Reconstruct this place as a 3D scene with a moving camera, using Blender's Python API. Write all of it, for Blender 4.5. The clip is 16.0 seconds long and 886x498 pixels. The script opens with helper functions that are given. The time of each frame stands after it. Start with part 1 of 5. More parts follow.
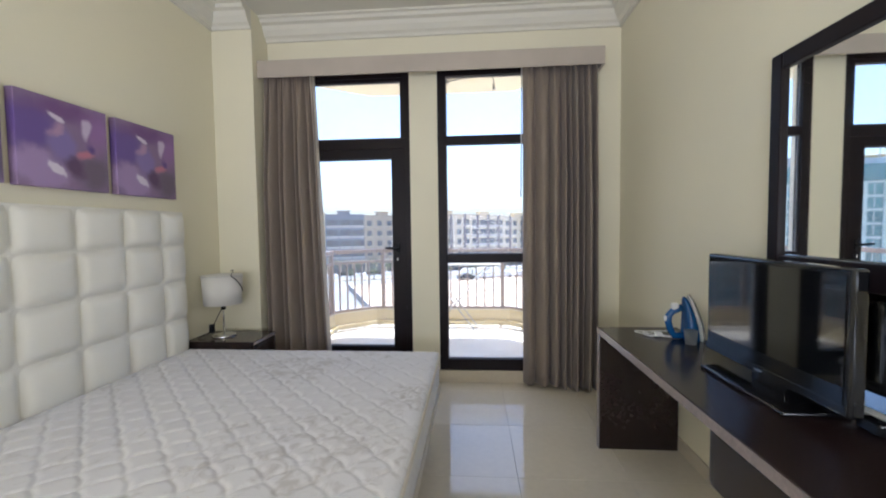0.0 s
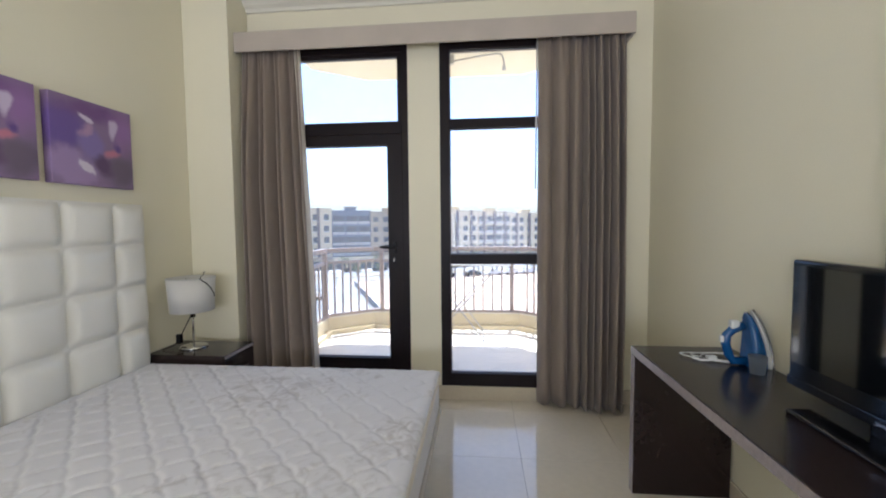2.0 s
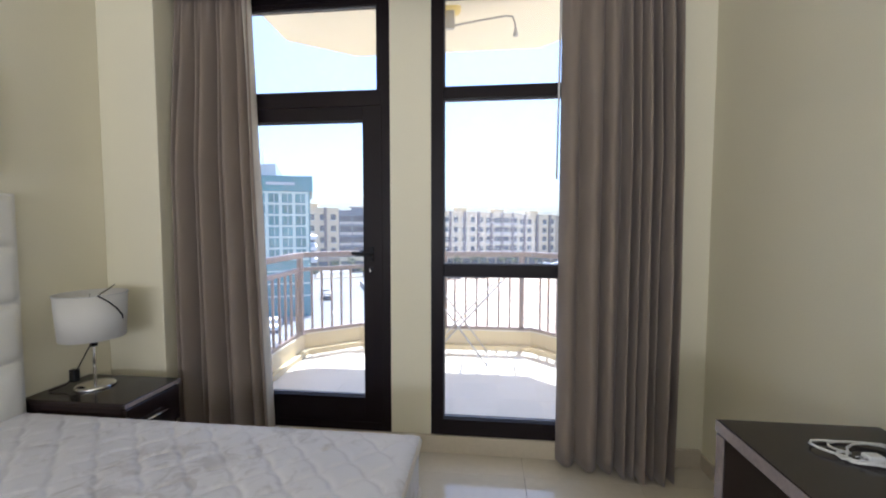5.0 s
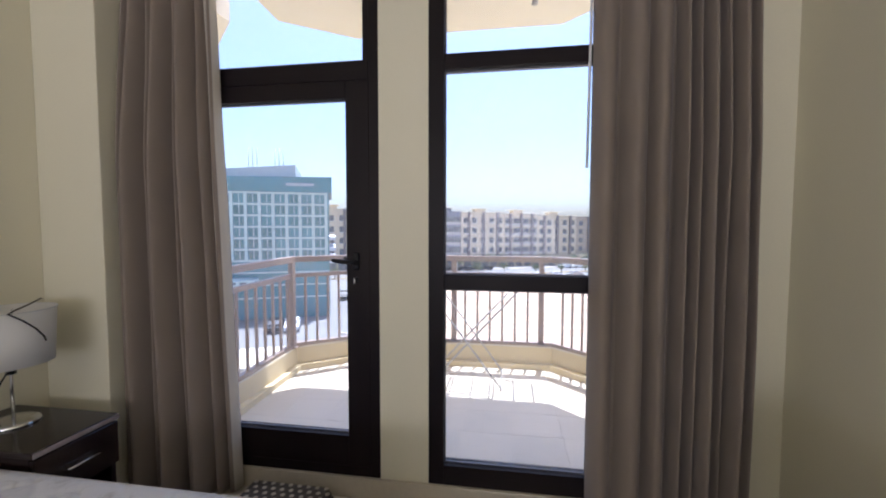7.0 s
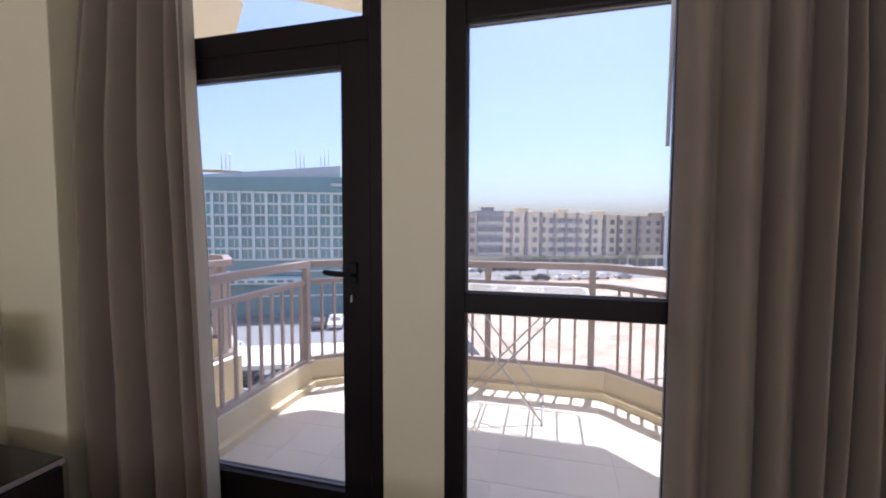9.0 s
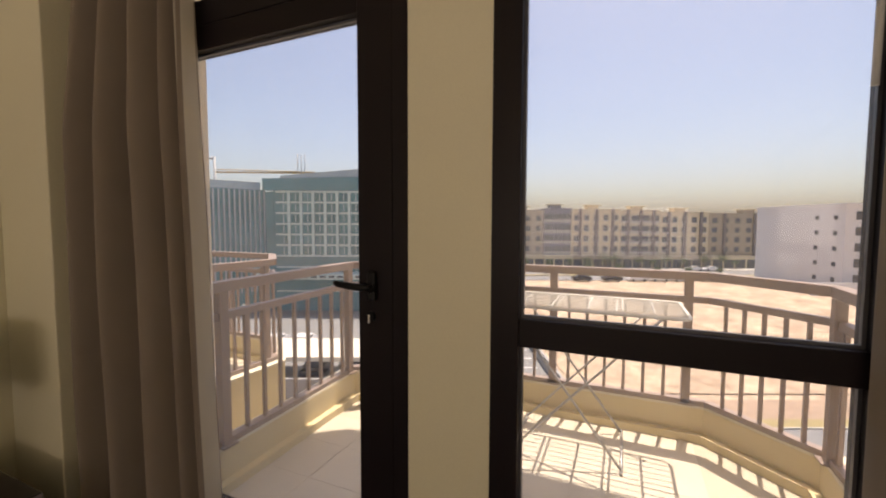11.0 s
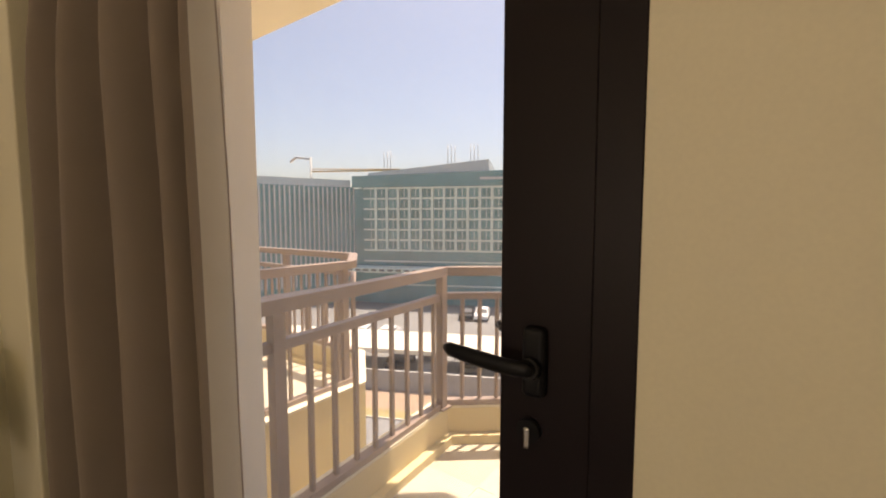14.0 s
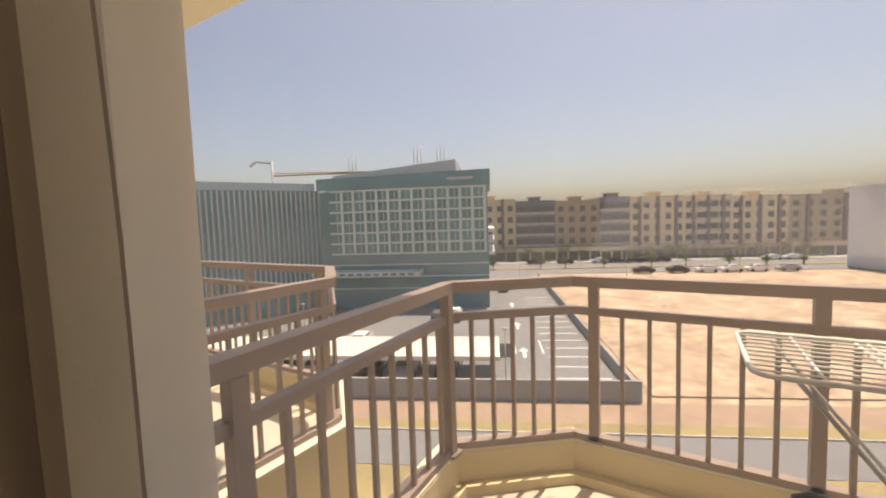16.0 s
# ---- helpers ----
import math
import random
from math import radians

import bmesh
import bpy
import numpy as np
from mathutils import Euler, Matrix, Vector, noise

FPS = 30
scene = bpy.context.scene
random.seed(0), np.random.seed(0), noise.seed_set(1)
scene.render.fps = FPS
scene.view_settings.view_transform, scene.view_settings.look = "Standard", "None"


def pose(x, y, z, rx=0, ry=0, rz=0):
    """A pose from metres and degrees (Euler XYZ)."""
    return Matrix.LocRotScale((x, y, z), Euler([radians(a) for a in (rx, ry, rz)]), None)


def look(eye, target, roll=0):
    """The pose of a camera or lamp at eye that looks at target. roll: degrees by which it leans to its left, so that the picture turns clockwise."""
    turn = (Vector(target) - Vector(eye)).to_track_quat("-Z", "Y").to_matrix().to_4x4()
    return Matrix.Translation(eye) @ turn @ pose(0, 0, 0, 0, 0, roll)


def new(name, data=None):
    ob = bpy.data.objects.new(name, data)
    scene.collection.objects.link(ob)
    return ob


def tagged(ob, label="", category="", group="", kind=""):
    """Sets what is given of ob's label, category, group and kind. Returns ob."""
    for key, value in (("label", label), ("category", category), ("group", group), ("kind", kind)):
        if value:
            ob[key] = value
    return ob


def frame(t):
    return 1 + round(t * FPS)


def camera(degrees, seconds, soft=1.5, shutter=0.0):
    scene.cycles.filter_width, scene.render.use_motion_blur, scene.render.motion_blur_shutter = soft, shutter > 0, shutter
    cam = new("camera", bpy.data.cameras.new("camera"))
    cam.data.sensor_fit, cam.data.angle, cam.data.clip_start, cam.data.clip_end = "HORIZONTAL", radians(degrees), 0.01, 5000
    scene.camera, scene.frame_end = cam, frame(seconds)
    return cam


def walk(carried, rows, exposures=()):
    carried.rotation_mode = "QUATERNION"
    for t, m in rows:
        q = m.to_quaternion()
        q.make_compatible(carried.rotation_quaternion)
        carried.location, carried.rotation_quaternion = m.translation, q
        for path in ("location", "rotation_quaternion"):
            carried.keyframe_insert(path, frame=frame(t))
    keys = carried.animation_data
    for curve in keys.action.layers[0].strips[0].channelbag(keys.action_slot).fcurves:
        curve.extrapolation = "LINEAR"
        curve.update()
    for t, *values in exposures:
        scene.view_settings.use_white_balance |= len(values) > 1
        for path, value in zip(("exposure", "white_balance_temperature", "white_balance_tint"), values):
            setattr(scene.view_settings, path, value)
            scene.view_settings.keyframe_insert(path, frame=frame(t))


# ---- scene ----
cam = camera(94.4, 16.0, soft=2.0)
PATH = [
    (0, (0.382, 0.395, 1.368), (0.230, 2.387, 1.269), -0.7),
    (0.5, (0.385, 0.502, 1.367), (0.232, 2.494, 1.272), -0.7),
    (1, (0.387, 0.609, 1.366), (0.225, 2.600, 1.271), -0.7),
    (1.5, (0.386, 0.722, 1.366), (0.212, 2.712, 1.262), -0.6),
    (2, (0.378, 0.842, 1.368), (0.195, 2.830, 1.252), -0.5),
    (2.5, (0.366, 0.965, 1.372), (0.182, 2.953, 1.251), -0.4),
    (3, (0.355, 1.090, 1.375), (0.172, 3.078, 1.256), -0.3),
    (3.5, (0.350, 1.216, 1.376), (0.168, 3.204, 1.261), -0.2),
    (4, (0.365, 1.347, 1.371), (0.171, 3.334, 1.257), -0.1),
    (4.5, (0.387, 1.476, 1.366), (0.181, 3.462, 1.254), 0.0),
    (7, (0.441, 2.077, 1.368), (0.133, 4.050, 1.261), 0.1),
    (7.5, (0.447, 2.201, 1.372), (0.096, 4.167, 1.268), 0.1),
    (8, (0.450, 2.325, 1.377), (0.051, 4.283, 1.278), 0.2),
    (8.5, (0.446, 2.444, 1.381), (-0.003, 4.390, 1.277), 0.2),
    (11, (0.382, 2.983, 1.381), (-0.421, 4.811, 1.260), 0.2),
    (11.5, (0.332, 3.072, 1.374), (-0.546, 4.865, 1.249), 0.1),
    (12, (0.251, 3.186, 1.373), (-0.690, 4.946, 1.243), -0.2),
    (12.5, (0.166, 3.298, 1.379), (-0.835, 5.024, 1.240), -0.0),
    (13, (0.083, 3.387, 1.378), (-0.975, 5.079, 1.241), -0.4),
    (13.5, (-0.002, 3.459, 1.378), (-1.111, 5.117, 1.235), -0.5),
    (14, (-0.097, 3.521, 1.375), (-1.242, 5.155, 1.230), 0.0),
    (14.5, (-0.199, 3.601, 1.376), (-1.361, 5.222, 1.227), -0.7),
    (15, (-0.300, 3.695, 1.374), (-1.459, 5.318, 1.227), -1.1),
    (15.5, (-0.385, 3.754, 1.376), (-1.498, 5.410, 1.229), -1.5),
    (16, (-0.465, 3.778, 1.395), (-1.481, 5.495, 1.252), -1.9),
]
EXPOSURES = [
    (0, 1.78, 5250, 16),
    (3.5, 1.82, 5250, 17),
    (4.5, 1.8, 5250, 17),
    (7, 1.4, 5400, 22),
    (8.5, 1.15, 5350, 26),
    (11, 0.70, 7500, 24),
    (12.5, 0.65, 7400, 22),
    (14, 0.95, 8200, 24),
    (15, 0.95, 7500, 19),
    (15.5, 0.82, 7400, 17),
    (16, 0.5, 8100, 22),
]
walk(cam, [(t, look(e, g, r)) for t, e, g, r in PATH], EXPOSURES)

# ---- world, sun, exposure ----
world = bpy.data.worlds.new("world")
scene.world = world
world.use_nodes = True
wn = world.node_tree.nodes
sky = wn.new("ShaderNodeTexSky")
sky.sky_type = "NISHITA"
sky.sun_disc = False
SUN_DIR = Vector((0.15, 0.87, 2.98)).normalized()
sky.sun_elevation = math.asin(SUN_DIR.z)
sky.sun_rotation = math.atan2(SUN_DIR.x, SUN_DIR.y)
sky.altitude, sky.air_density, sky.dust_density, sky.ozone_density = 20, 1.0, 3.0, 2.2
wn["Background"].inputs["Strength"].default_value = 0.12
world.node_tree.links.new(sky.outputs[0], wn["Background"].inputs["Color"])
sun = new("sun", bpy.data.lights.new("sun", "SUN"))
sun.data.energy, sun.data.angle, sun.data.color = 4.2, radians(0.5), (1.0, 0.95, 0.86)
sun.matrix_world = look(SUN_DIR * 50, (0, 0, 0))
# added fill lamp in the opening behind the camera, brightening the room
fill = new("back_fill", bpy.data.lights.new("back_fill", "AREA"))
fill.data.shape, fill.data.size, fill.data.size_y = "RECTANGLE", 2.8, 1.6
fill.data.energy, fill.data.color = 38, (1.0, 0.96, 0.91)
fill.matrix_world = look((-0.1, -1.75, 1.3), (-0.1, -0.5, 3.6))


# ---- materials ----
def material(name, color, rough=0.6, metal=0.0, vary=0.12, grain=40.0, stain=1.6, bump=0.15, depth=0.002, tint=None, spec=0.5, per_piece=0.0):
    """A surface with colour variation at two scales and a fine relief."""
    m = bpy.data.materials.new(name)
    m.use_nodes = True
    n, l = m.node_tree.nodes, m.node_tree.links
    b = n["Principled BSDF"]
    co = n.new("ShaderNodeTexCoord")
    big, fine = n.new("ShaderNodeTexNoise"), n.new("ShaderNodeTexNoise")
    big.inputs["Scale"].default_value, fine.inputs["Scale"].default_value = stain, grain
    big.inputs["Detail"].default_value, fine.inputs["Detail"].default_value = 5, 4
    for t in (big, fine):
        l.new(co.outputs["Object"], t.inputs["Vector"])
    mix = n.new("ShaderNodeMath")
    mix.operation = "ADD"
    l.new(big.outputs["Fac"], mix.inputs[0])
    l.new(fine.outputs["Fac"], mix.inputs[1])
    ramp = n.new("ShaderNodeMapRange")
    ramp.inputs["From Min"].default_value, ramp.inputs["From Max"].default_value = 0.7, 1.3
    l.new(mix.outputs[0], ramp.inputs["Value"])
    col = n.new("ShaderNodeMix")
    col.data_type = "RGBA"
    lo = tint or tuple(c * (1 - vary) for c in color)
    hi = tuple(min(1, c * (1 + vary * 0.5)) for c in color)
    col.inputs["A"].default_value, col.inputs["B"].default_value = (*lo, 1), (*hi, 1)
    l.new(ramp.outputs[0], col.inputs["Factor"])
    out = col.outputs["Result"]
    if per_piece:
        info = n.new("ShaderNodeObjectInfo")
        hsv = n.new("ShaderNodeHueSaturation")
        rng = n.new("ShaderNodeMapRange")
        rng.inputs["To Min"].default_value, rng.inputs["To Max"].default_value = 1 - per_piece, 1 + per_piece
        l.new(info.outputs["Random"], rng.inputs["Value"])
        l.new(rng.outputs[0], hsv.inputs["Value"])
        l.new(out, hsv.inputs["Color"])
        out = hsv.outputs["Color"]
    l.new(out, b.inputs["Base Color"])
    rr = n.new("ShaderNodeMapRange")
    rr.inputs["To Min"].default_value, rr.inputs["To Max"].default_value = max(0.02, rough * 0.82), min(1, rough * 1.15)
    l.new(big.outputs["Fac"], rr.inputs["Value"])
    l.new(rr.outputs[0], b.inputs["Roughness"])
    b.inputs["Metallic"].default_value = metal
    b.inputs["Specular IOR Level"].default_value = spec
    if bump:
        bp = n.new("ShaderNodeBump")
        bp.inputs["Strength"].default_value, bp.inputs["Distance"].default_value = bump, depth
        l.new(fine.outputs["Fac"], bp.inputs["Height"])
        l.new(bp.outputs[0], b.inputs["Normal"])
    return m


def glass_material(name, tint=(1, 1, 1), gloss=0.9, haze_film=0.0):
    """A thin clear pane: light goes straight through, with a Fresnel reflection."""
    m = bpy.data.materials.new(name)
    m.use_nodes = True
    n, l = m.node_tree.nodes, m.node_tree.links
    n.remove(n["Principled BSDF"])
    clear, shine, mix, fr = n.new("ShaderNodeBsdfTransparent"), n.new("ShaderNodeBsdfGlossy"), n.new("ShaderNodeMixShader"), n.new("ShaderNodeLayerWeight")
    clear.inputs["Color"].default_value = (*tint, 1)
    shine.inputs["Roughness"].default_value = 0.02
    shine.inputs["Color"].default_value = (gloss, gloss, gloss, 1)
    pw, rg = n.new("ShaderNodeMath"), n.new("ShaderNodeMapRange")
    pw.operation = "POWER"
    pw.inputs[1].default_value = 5
    rg.inputs["To Min"].default_value, rg.inputs["To Max"].default_value = 0.012, 0.5
    l.new(fr.outputs["Facing"], pw.inputs[0])
    l.new(pw.outputs[0], rg.inputs["Value"])
    l.new(rg.outputs[0], mix.inputs[0])
    l.new(clear.outputs[0], mix.inputs[1])
    l.new(shine.outputs[0], mix.inputs[2])
    out = mix
    # translucent film: stand-in for hazy glare on the panes, milkiness on the cup
    if haze_film:
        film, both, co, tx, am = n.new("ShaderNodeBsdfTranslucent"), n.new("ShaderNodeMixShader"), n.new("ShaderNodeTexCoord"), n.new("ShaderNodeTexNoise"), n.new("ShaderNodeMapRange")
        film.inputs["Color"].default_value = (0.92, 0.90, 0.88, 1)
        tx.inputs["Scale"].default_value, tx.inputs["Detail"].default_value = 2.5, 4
        am.inputs["To Min"].default_value, am.inputs["To Max"].default_value = haze_film * 0.75, haze_film * 1.25
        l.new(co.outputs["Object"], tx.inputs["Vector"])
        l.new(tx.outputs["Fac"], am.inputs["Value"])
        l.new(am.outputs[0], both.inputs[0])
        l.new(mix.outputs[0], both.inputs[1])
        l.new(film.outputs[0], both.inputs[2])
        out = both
    l.new(out.outputs[0], n["Material Output"].inputs["Surface"])
    return m


def cloth_material(name, color, weave=700.0, vary=0.12, through_light=0.0):
    m = material(name, color, 0.92, vary=vary, grain=weave, stain=5, bump=0.35, depth=0.0008, spec=0.15)
    b = m.node_tree.nodes["Principled BSDF"]
    b.inputs["Sheen Weight"].default_value = 0.25
    if through_light:
        n, l = m.node_tree.nodes, m.node_tree.links
        tr, mix = n.new("ShaderNodeBsdfTranslucent"), n.new("ShaderNodeMixShader")
        tr.inputs["Color"].default_value = (*color, 1)
        mix.inputs[0].default_value = through_light
        l.new(b.outputs[0], mix.inputs[1])
        l.new(tr.outputs[0], mix.inputs[2])
        l.new(mix.outputs[0], n["Material Output"].inputs["Surface"])
    return m


WALL = material("cream_wall_paint", (0.80, 0.75, 0.565), 0.55, vary=0.035, grain=180, stain=0.9, bump=0.08, depth=0.001)
CEIL = material("ceiling_paint", (0.72, 0.69, 0.59), 0.75, vary=0.03, grain=150, bump=0.06, depth=0.001)
TILE = material("polished_cream_tile", (0.66, 0.60, 0.48), 0.09, vary=0.05, grain=25, stain=2.5, bump=0.015, depth=0.0008, per_piece=0.02, spec=0.6)
GROUT = material("tile_grout", (0.52, 0.46, 0.36), 0.85, grain=200)
SKIRT = material("tile_skirting", (0.60, 0.53, 0.40), 0.2, vary=0.06)
FRAME = material("dark_bronze_aluminium", (0.012, 0.008, 0.009), 0.42, vary=0.15, grain=300, stain=3, bump=0.03, depth=0.0005, spec=0.18)
HANDLE = material("matt_black_handle", (0.008, 0.008, 0.009), 0.4, vary=0.15, bump=0.0, spec=0.2)
GASKET = material("rubber_gasket", (0.10, 0.10, 0.11), 0.4, vary=0.1)
# pane film imitates washed-out glare over the view
PANE = glass_material("hazed_window_glass", (0.97, 0.99, 0.98), haze_film=0.055)
CURTAIN = cloth_material("taupe_curtain_cloth", (0.385, 0.318, 0.258), through_light=0.35)
LINING = cloth_material("pale_curtain_lining", (0.76, 0.71, 0.62), through_light=0.4)
VALANCE = cloth_material("beige_pelmet_fabric", (0.50, 0.44, 0.37))
LEATHER = material("white_leatherette", (0.80, 0.775, 0.69), 0.36, vary=0.04, grain=350, stain=3, bump=0.12, depth=0.0008)
WOOD = material("dark_espresso_veneer", (0.020, 0.012, 0.011), 0.2, vary=0.2, grain=60, stain=5, bump=0.05, depth=0.0006)
EDGE = material("worn_desk_edge_band", (0.30, 0.25, 0.235), 0.25, vary=0.2, grain=80)
BLACK = material("gloss_black_plastic", (0.008, 0.008, 0.009), 0.12, vary=0.2, bump=0.0)
SCREEN = material("switched_off_screen", (0.006, 0.007, 0.008), 0.045, vary=0.1, bump=0.0, spec=0.7)
CHROME = material("brushed_chrome", (0.75, 0.75, 0.74), 0.16, metal=1.0, vary=0.05, bump=0.0)
SHADE = cloth_material("white_lamp_shade_cloth", (0.90, 0.88, 0.83), through_light=0.4)
BLUE = material("blue_iron_plastic", (0.012, 0.085, 0.25), 0.25, vary=0.1, bump=0.0)
WHITE = material("white_plastic", (0.72, 0.72, 0.70), 0.35, vary=0.05, bump=0.0)
STEEL = material("soleplate_steel", (0.62, 0.62, 0.62), 0.25, metal=1.0, vary=0.06)
CUP = glass_material("clear_plastic_cup", (0.72, 0.80, 0.88), haze_film=0.3)
MIRROR = material("mirror_silver", (0.86, 0.88, 0.87), 0.02, metal=1.0, vary=0.0, bump=0.0)
RAIL = material("taupe_powder_coated_metal", (0.30, 0.225, 0.185), 0.42, vary=0.12, grain=200, stain=6, bump=0.06, depth=0.0006)
RENDER = material("yellow_cream_render", (0.66, 0.55, 0.33), 0.85, vary=0.10, grain=120, stain=1.5, bump=0.3, depth=0.003)
COPING = material("pale_coping", (0.70, 0.64, 0.50), 0.7, vary=0.1, grain=90)
BALTILE = material("beige_balcony_tile", (0.58, 0.52, 0.42), 0.5, vary=0.08, grain=60, stain=4, per_piece=0.04)
OUTWALL = material("exterior_cream_paint", (0.83, 0.77, 0.65), 0.85, vary=0.06, grain=150, bump=0.3, depth=0.003)
WIRE = material("white_coated_wire", (0.72, 0.71, 0.68), 0.3, vary=0.08, bump=0.0)
RACKGREY = material("rack_leg_tube", (0.42, 0.41, 0.40), 0.35, metal=0.3, vary=0.1)
DOTS = material("dark_grey_mat_cloth", (0.10, 0.09, 0.09), 0.95, grain=400, bump=0.3)
DOTW = material("cream_dots", (0.62, 0.57, 0.50), 0.9, grain=300)


def mattress_material():
    """White quilted ticking with faint grey-brown blotches."""
    m = cloth_material("quilted_mattress_ticking", (0.69, 0.675, 0.68), weave=900, vary=0.03)
    n, l = m.node_tree.nodes, m.node_tree.links
    b = n["Principled BSDF"]
    co, t, t2 = n.new("ShaderNodeTexCoord"), n.new("ShaderNodeTexNoise"), n.new("ShaderNodeTexNoise")
    t.inputs["Scale"].default_value, t.inputs["Detail"].default_value = 2.2, 3
    t2.inputs["Scale"].default_value, t2.inputs["Detail"].default_value, t2.inputs["Distortion"].default_value = 16, 6, 1.2
    mul, r = n.new("ShaderNodeMath"), n.new("ShaderNodeMapRange")
    mul.operation = "MULTIPLY"
    for q in (t, t2):
        l.new(co.outputs["Object"], q.inputs["Vector"])
    l.new(t.outputs["Fac"], mul.inputs[0])
    l.new(t2.outputs["Fac"], mul.inputs[1])
    l.new(mul.outputs[0], r.inputs["Value"])
    r.inputs["From Min"].default_value, r.inputs["From Max"].default_value, r.inputs["To Max"].default_value = 0.28, 0.42, 0.6
    mix = n.new("ShaderNodeMix")
    mix.data_type = "RGBA"
    old = b.inputs["Base Color"].links[0].from_socket
    l.new(r.outputs[0], mix.inputs["Factor"])
    l.new(old, mix.inputs["A"])
    mix.inputs["B"].default_value = (0.42, 0.39, 0.37, 1)
    l.new(mix.outputs["Result"], b.inputs["Base Color"])
    return m


def canvas_material():
    """Abstract purple print: soft strokes of violet, lilac, white and rose over a mauve ground."""
    m = bpy.data.materials.new("purple_abstract_canvas")
    m.use_nodes = True
    n, l = m.node_tree.nodes, m.node_tree.links
    b = n["Principled BSDF"]
    co, wob, add, half = n.new("ShaderNodeTexCoord"), n.new("ShaderNodeTexNoise"), n.new("ShaderNodeVectorMath"), n.new("ShaderNodeVectorMath")
    wob.inputs["Scale"].default_value, wob.inputs["Detail"].default_value = 9, 5
    half.operation = "MULTIPLY_ADD"
    half.inputs[1].default_value, half.inputs[2].default_value = (0.10, 0.10, 0.10), (-0.05, -0.05, -0.05)
    l.new(co.outputs["Object"], wob.inputs["Vector"])
    l.new(wob.outputs["Color"], half.inputs[0])
    l.new(co.outputs["Object"], add.inputs[0])
    l.new(half.outputs[0], add.inputs[1])
    col = None
    # across, up, half width, half height, turn, softness, colour
    for y, z, ry, rz, turn, soft, c in (
            (-0.18, 0.29, 0.15, 0.13, 0, 0.5, (0.15, 0.09, 0.30)),
            (0.02, 0.40, 0.26, 0.06, 0, 0.8, (0.17, 0.08, 0.22)),
            (-0.14, 0.09, 0.15, 0.10, -20, 0.35, (0.36, 0.25, 0.45)),
            (0.17, 0.10, 0.12, 0.12, 10, 0.7, (0.155, 0.115, 0.165)),
            (0.18, 0.33, 0.09, 0.12, 0, 0.8, (0.30, 0.16, 0.37)),
            (-0.02, 0.23, 0.075, 0.10, 15, 0.5, (0.24, 0.18, 0.42)),
            (-0.05, 0.30, 0.05, 0.03, 40, 0.7, (0.45, 0.28, 0.42)),
            (0.05, 0.12, 0.05, 0.07, 35, 0.6, (0.11, 0.06, 0.13)),
            (0.10, 0.19, 0.05, 0.03, 15, 0.7, (0.52, 0.20, 0.27)),
            (0.13, 0.24, 0.025, 0.03, 0, 0.7, (0.13, 0.07, 0.25)),
            (-0.05, 0.355, 0.048, 0.020, -18, 0.35, (0.66, 0.58, 0.68)),
            (0.115, 0.33, 0.026, 0.055, -8, 0.45, (0.60, 0.50, 0.64)),
            (-0.055, 0.105, 0.052, 0.024, -42, 0.35, (0.68, 0.61, 0.70))):
        mp, gr, rg, mx = n.new("ShaderNodeVectorMath"), n.new("ShaderNodeVectorMath"), n.new("ShaderNodeMapRange"), n.new("ShaderNodeMix")
        ro, sc = n.new("ShaderNodeVectorRotate"), n.new("ShaderNodeVectorMath")
        mp.operation, sc.operation, gr.operation = "SUBTRACT", "MULTIPLY", "LENGTH"
        mp.inputs[1].default_value = (0, y, z)
        ro.rotation_type = "X_AXIS"
        ro.inputs["Angle"].default_value = -radians(turn)
        sc.inputs[1].default_value = (0, 1 / ry, 1 / rz)
        l.new(add.outputs[0], mp.inputs[0])
        l.new(mp.outputs[0], ro.inputs["Vector"])
        l.new(ro.outputs[0], sc.inputs[0])
        l.new(sc.outputs[0], gr.inputs[0])
        rg.interpolation_type = "SMOOTHSTEP"
        rg.inputs["From Min"].default_value, rg.inputs["From Max"].default_value = 1 - soft, 1 + soft * 0.5
        rg.inputs["To Min"].default_value, rg.inputs["To Max"].default_value = 1, 0
        l.new(gr.outputs["Value"], rg.inputs["Value"])
        mx.data_type = "RGBA"
        l.new(rg.outputs[0], mx.inputs["Factor"])
        if col is None:
            mx.inputs["A"].default_value = (0.25, 0.17, 0.29, 1)
        else:
            l.new(col, mx.inputs["A"])
        mx.inputs["B"].default_value = (*c, 1)
        col = mx.outputs["Result"]
    l.new(col, b.inputs["Base Color"])
    b.inputs["Roughness"].default_value = 0.6
    return m


MATTRESS = mattress_material()
CANVAS = canvas_material()


# ---- mesh helpers ----
def box(bm, x0, x1, y0, y1, z0, z1, bevel=0.0, seg=2):
    r = bmesh.ops.create_cube(bm, size=1)
    bmesh.ops.scale(bm, vec=(abs(x1 - x0), abs(y1 - y0), abs(z1 - z0)), verts=r["verts"])
    bmesh.ops.translate(bm, vec=((x0 + x1) / 2, (y0 + y1) / 2, (z0 + z1) / 2), verts=r["verts"])
    if bevel:
        es = list({e for v in r["verts"] for e in v.link_edges})
        bmesh.ops.bevel(bm, geom=es, offset=bevel, segments=seg, affect="EDGES", profile=0.5)
    return bm


def B(*a, **k):
    return box(bmesh.new(), *a, **k)


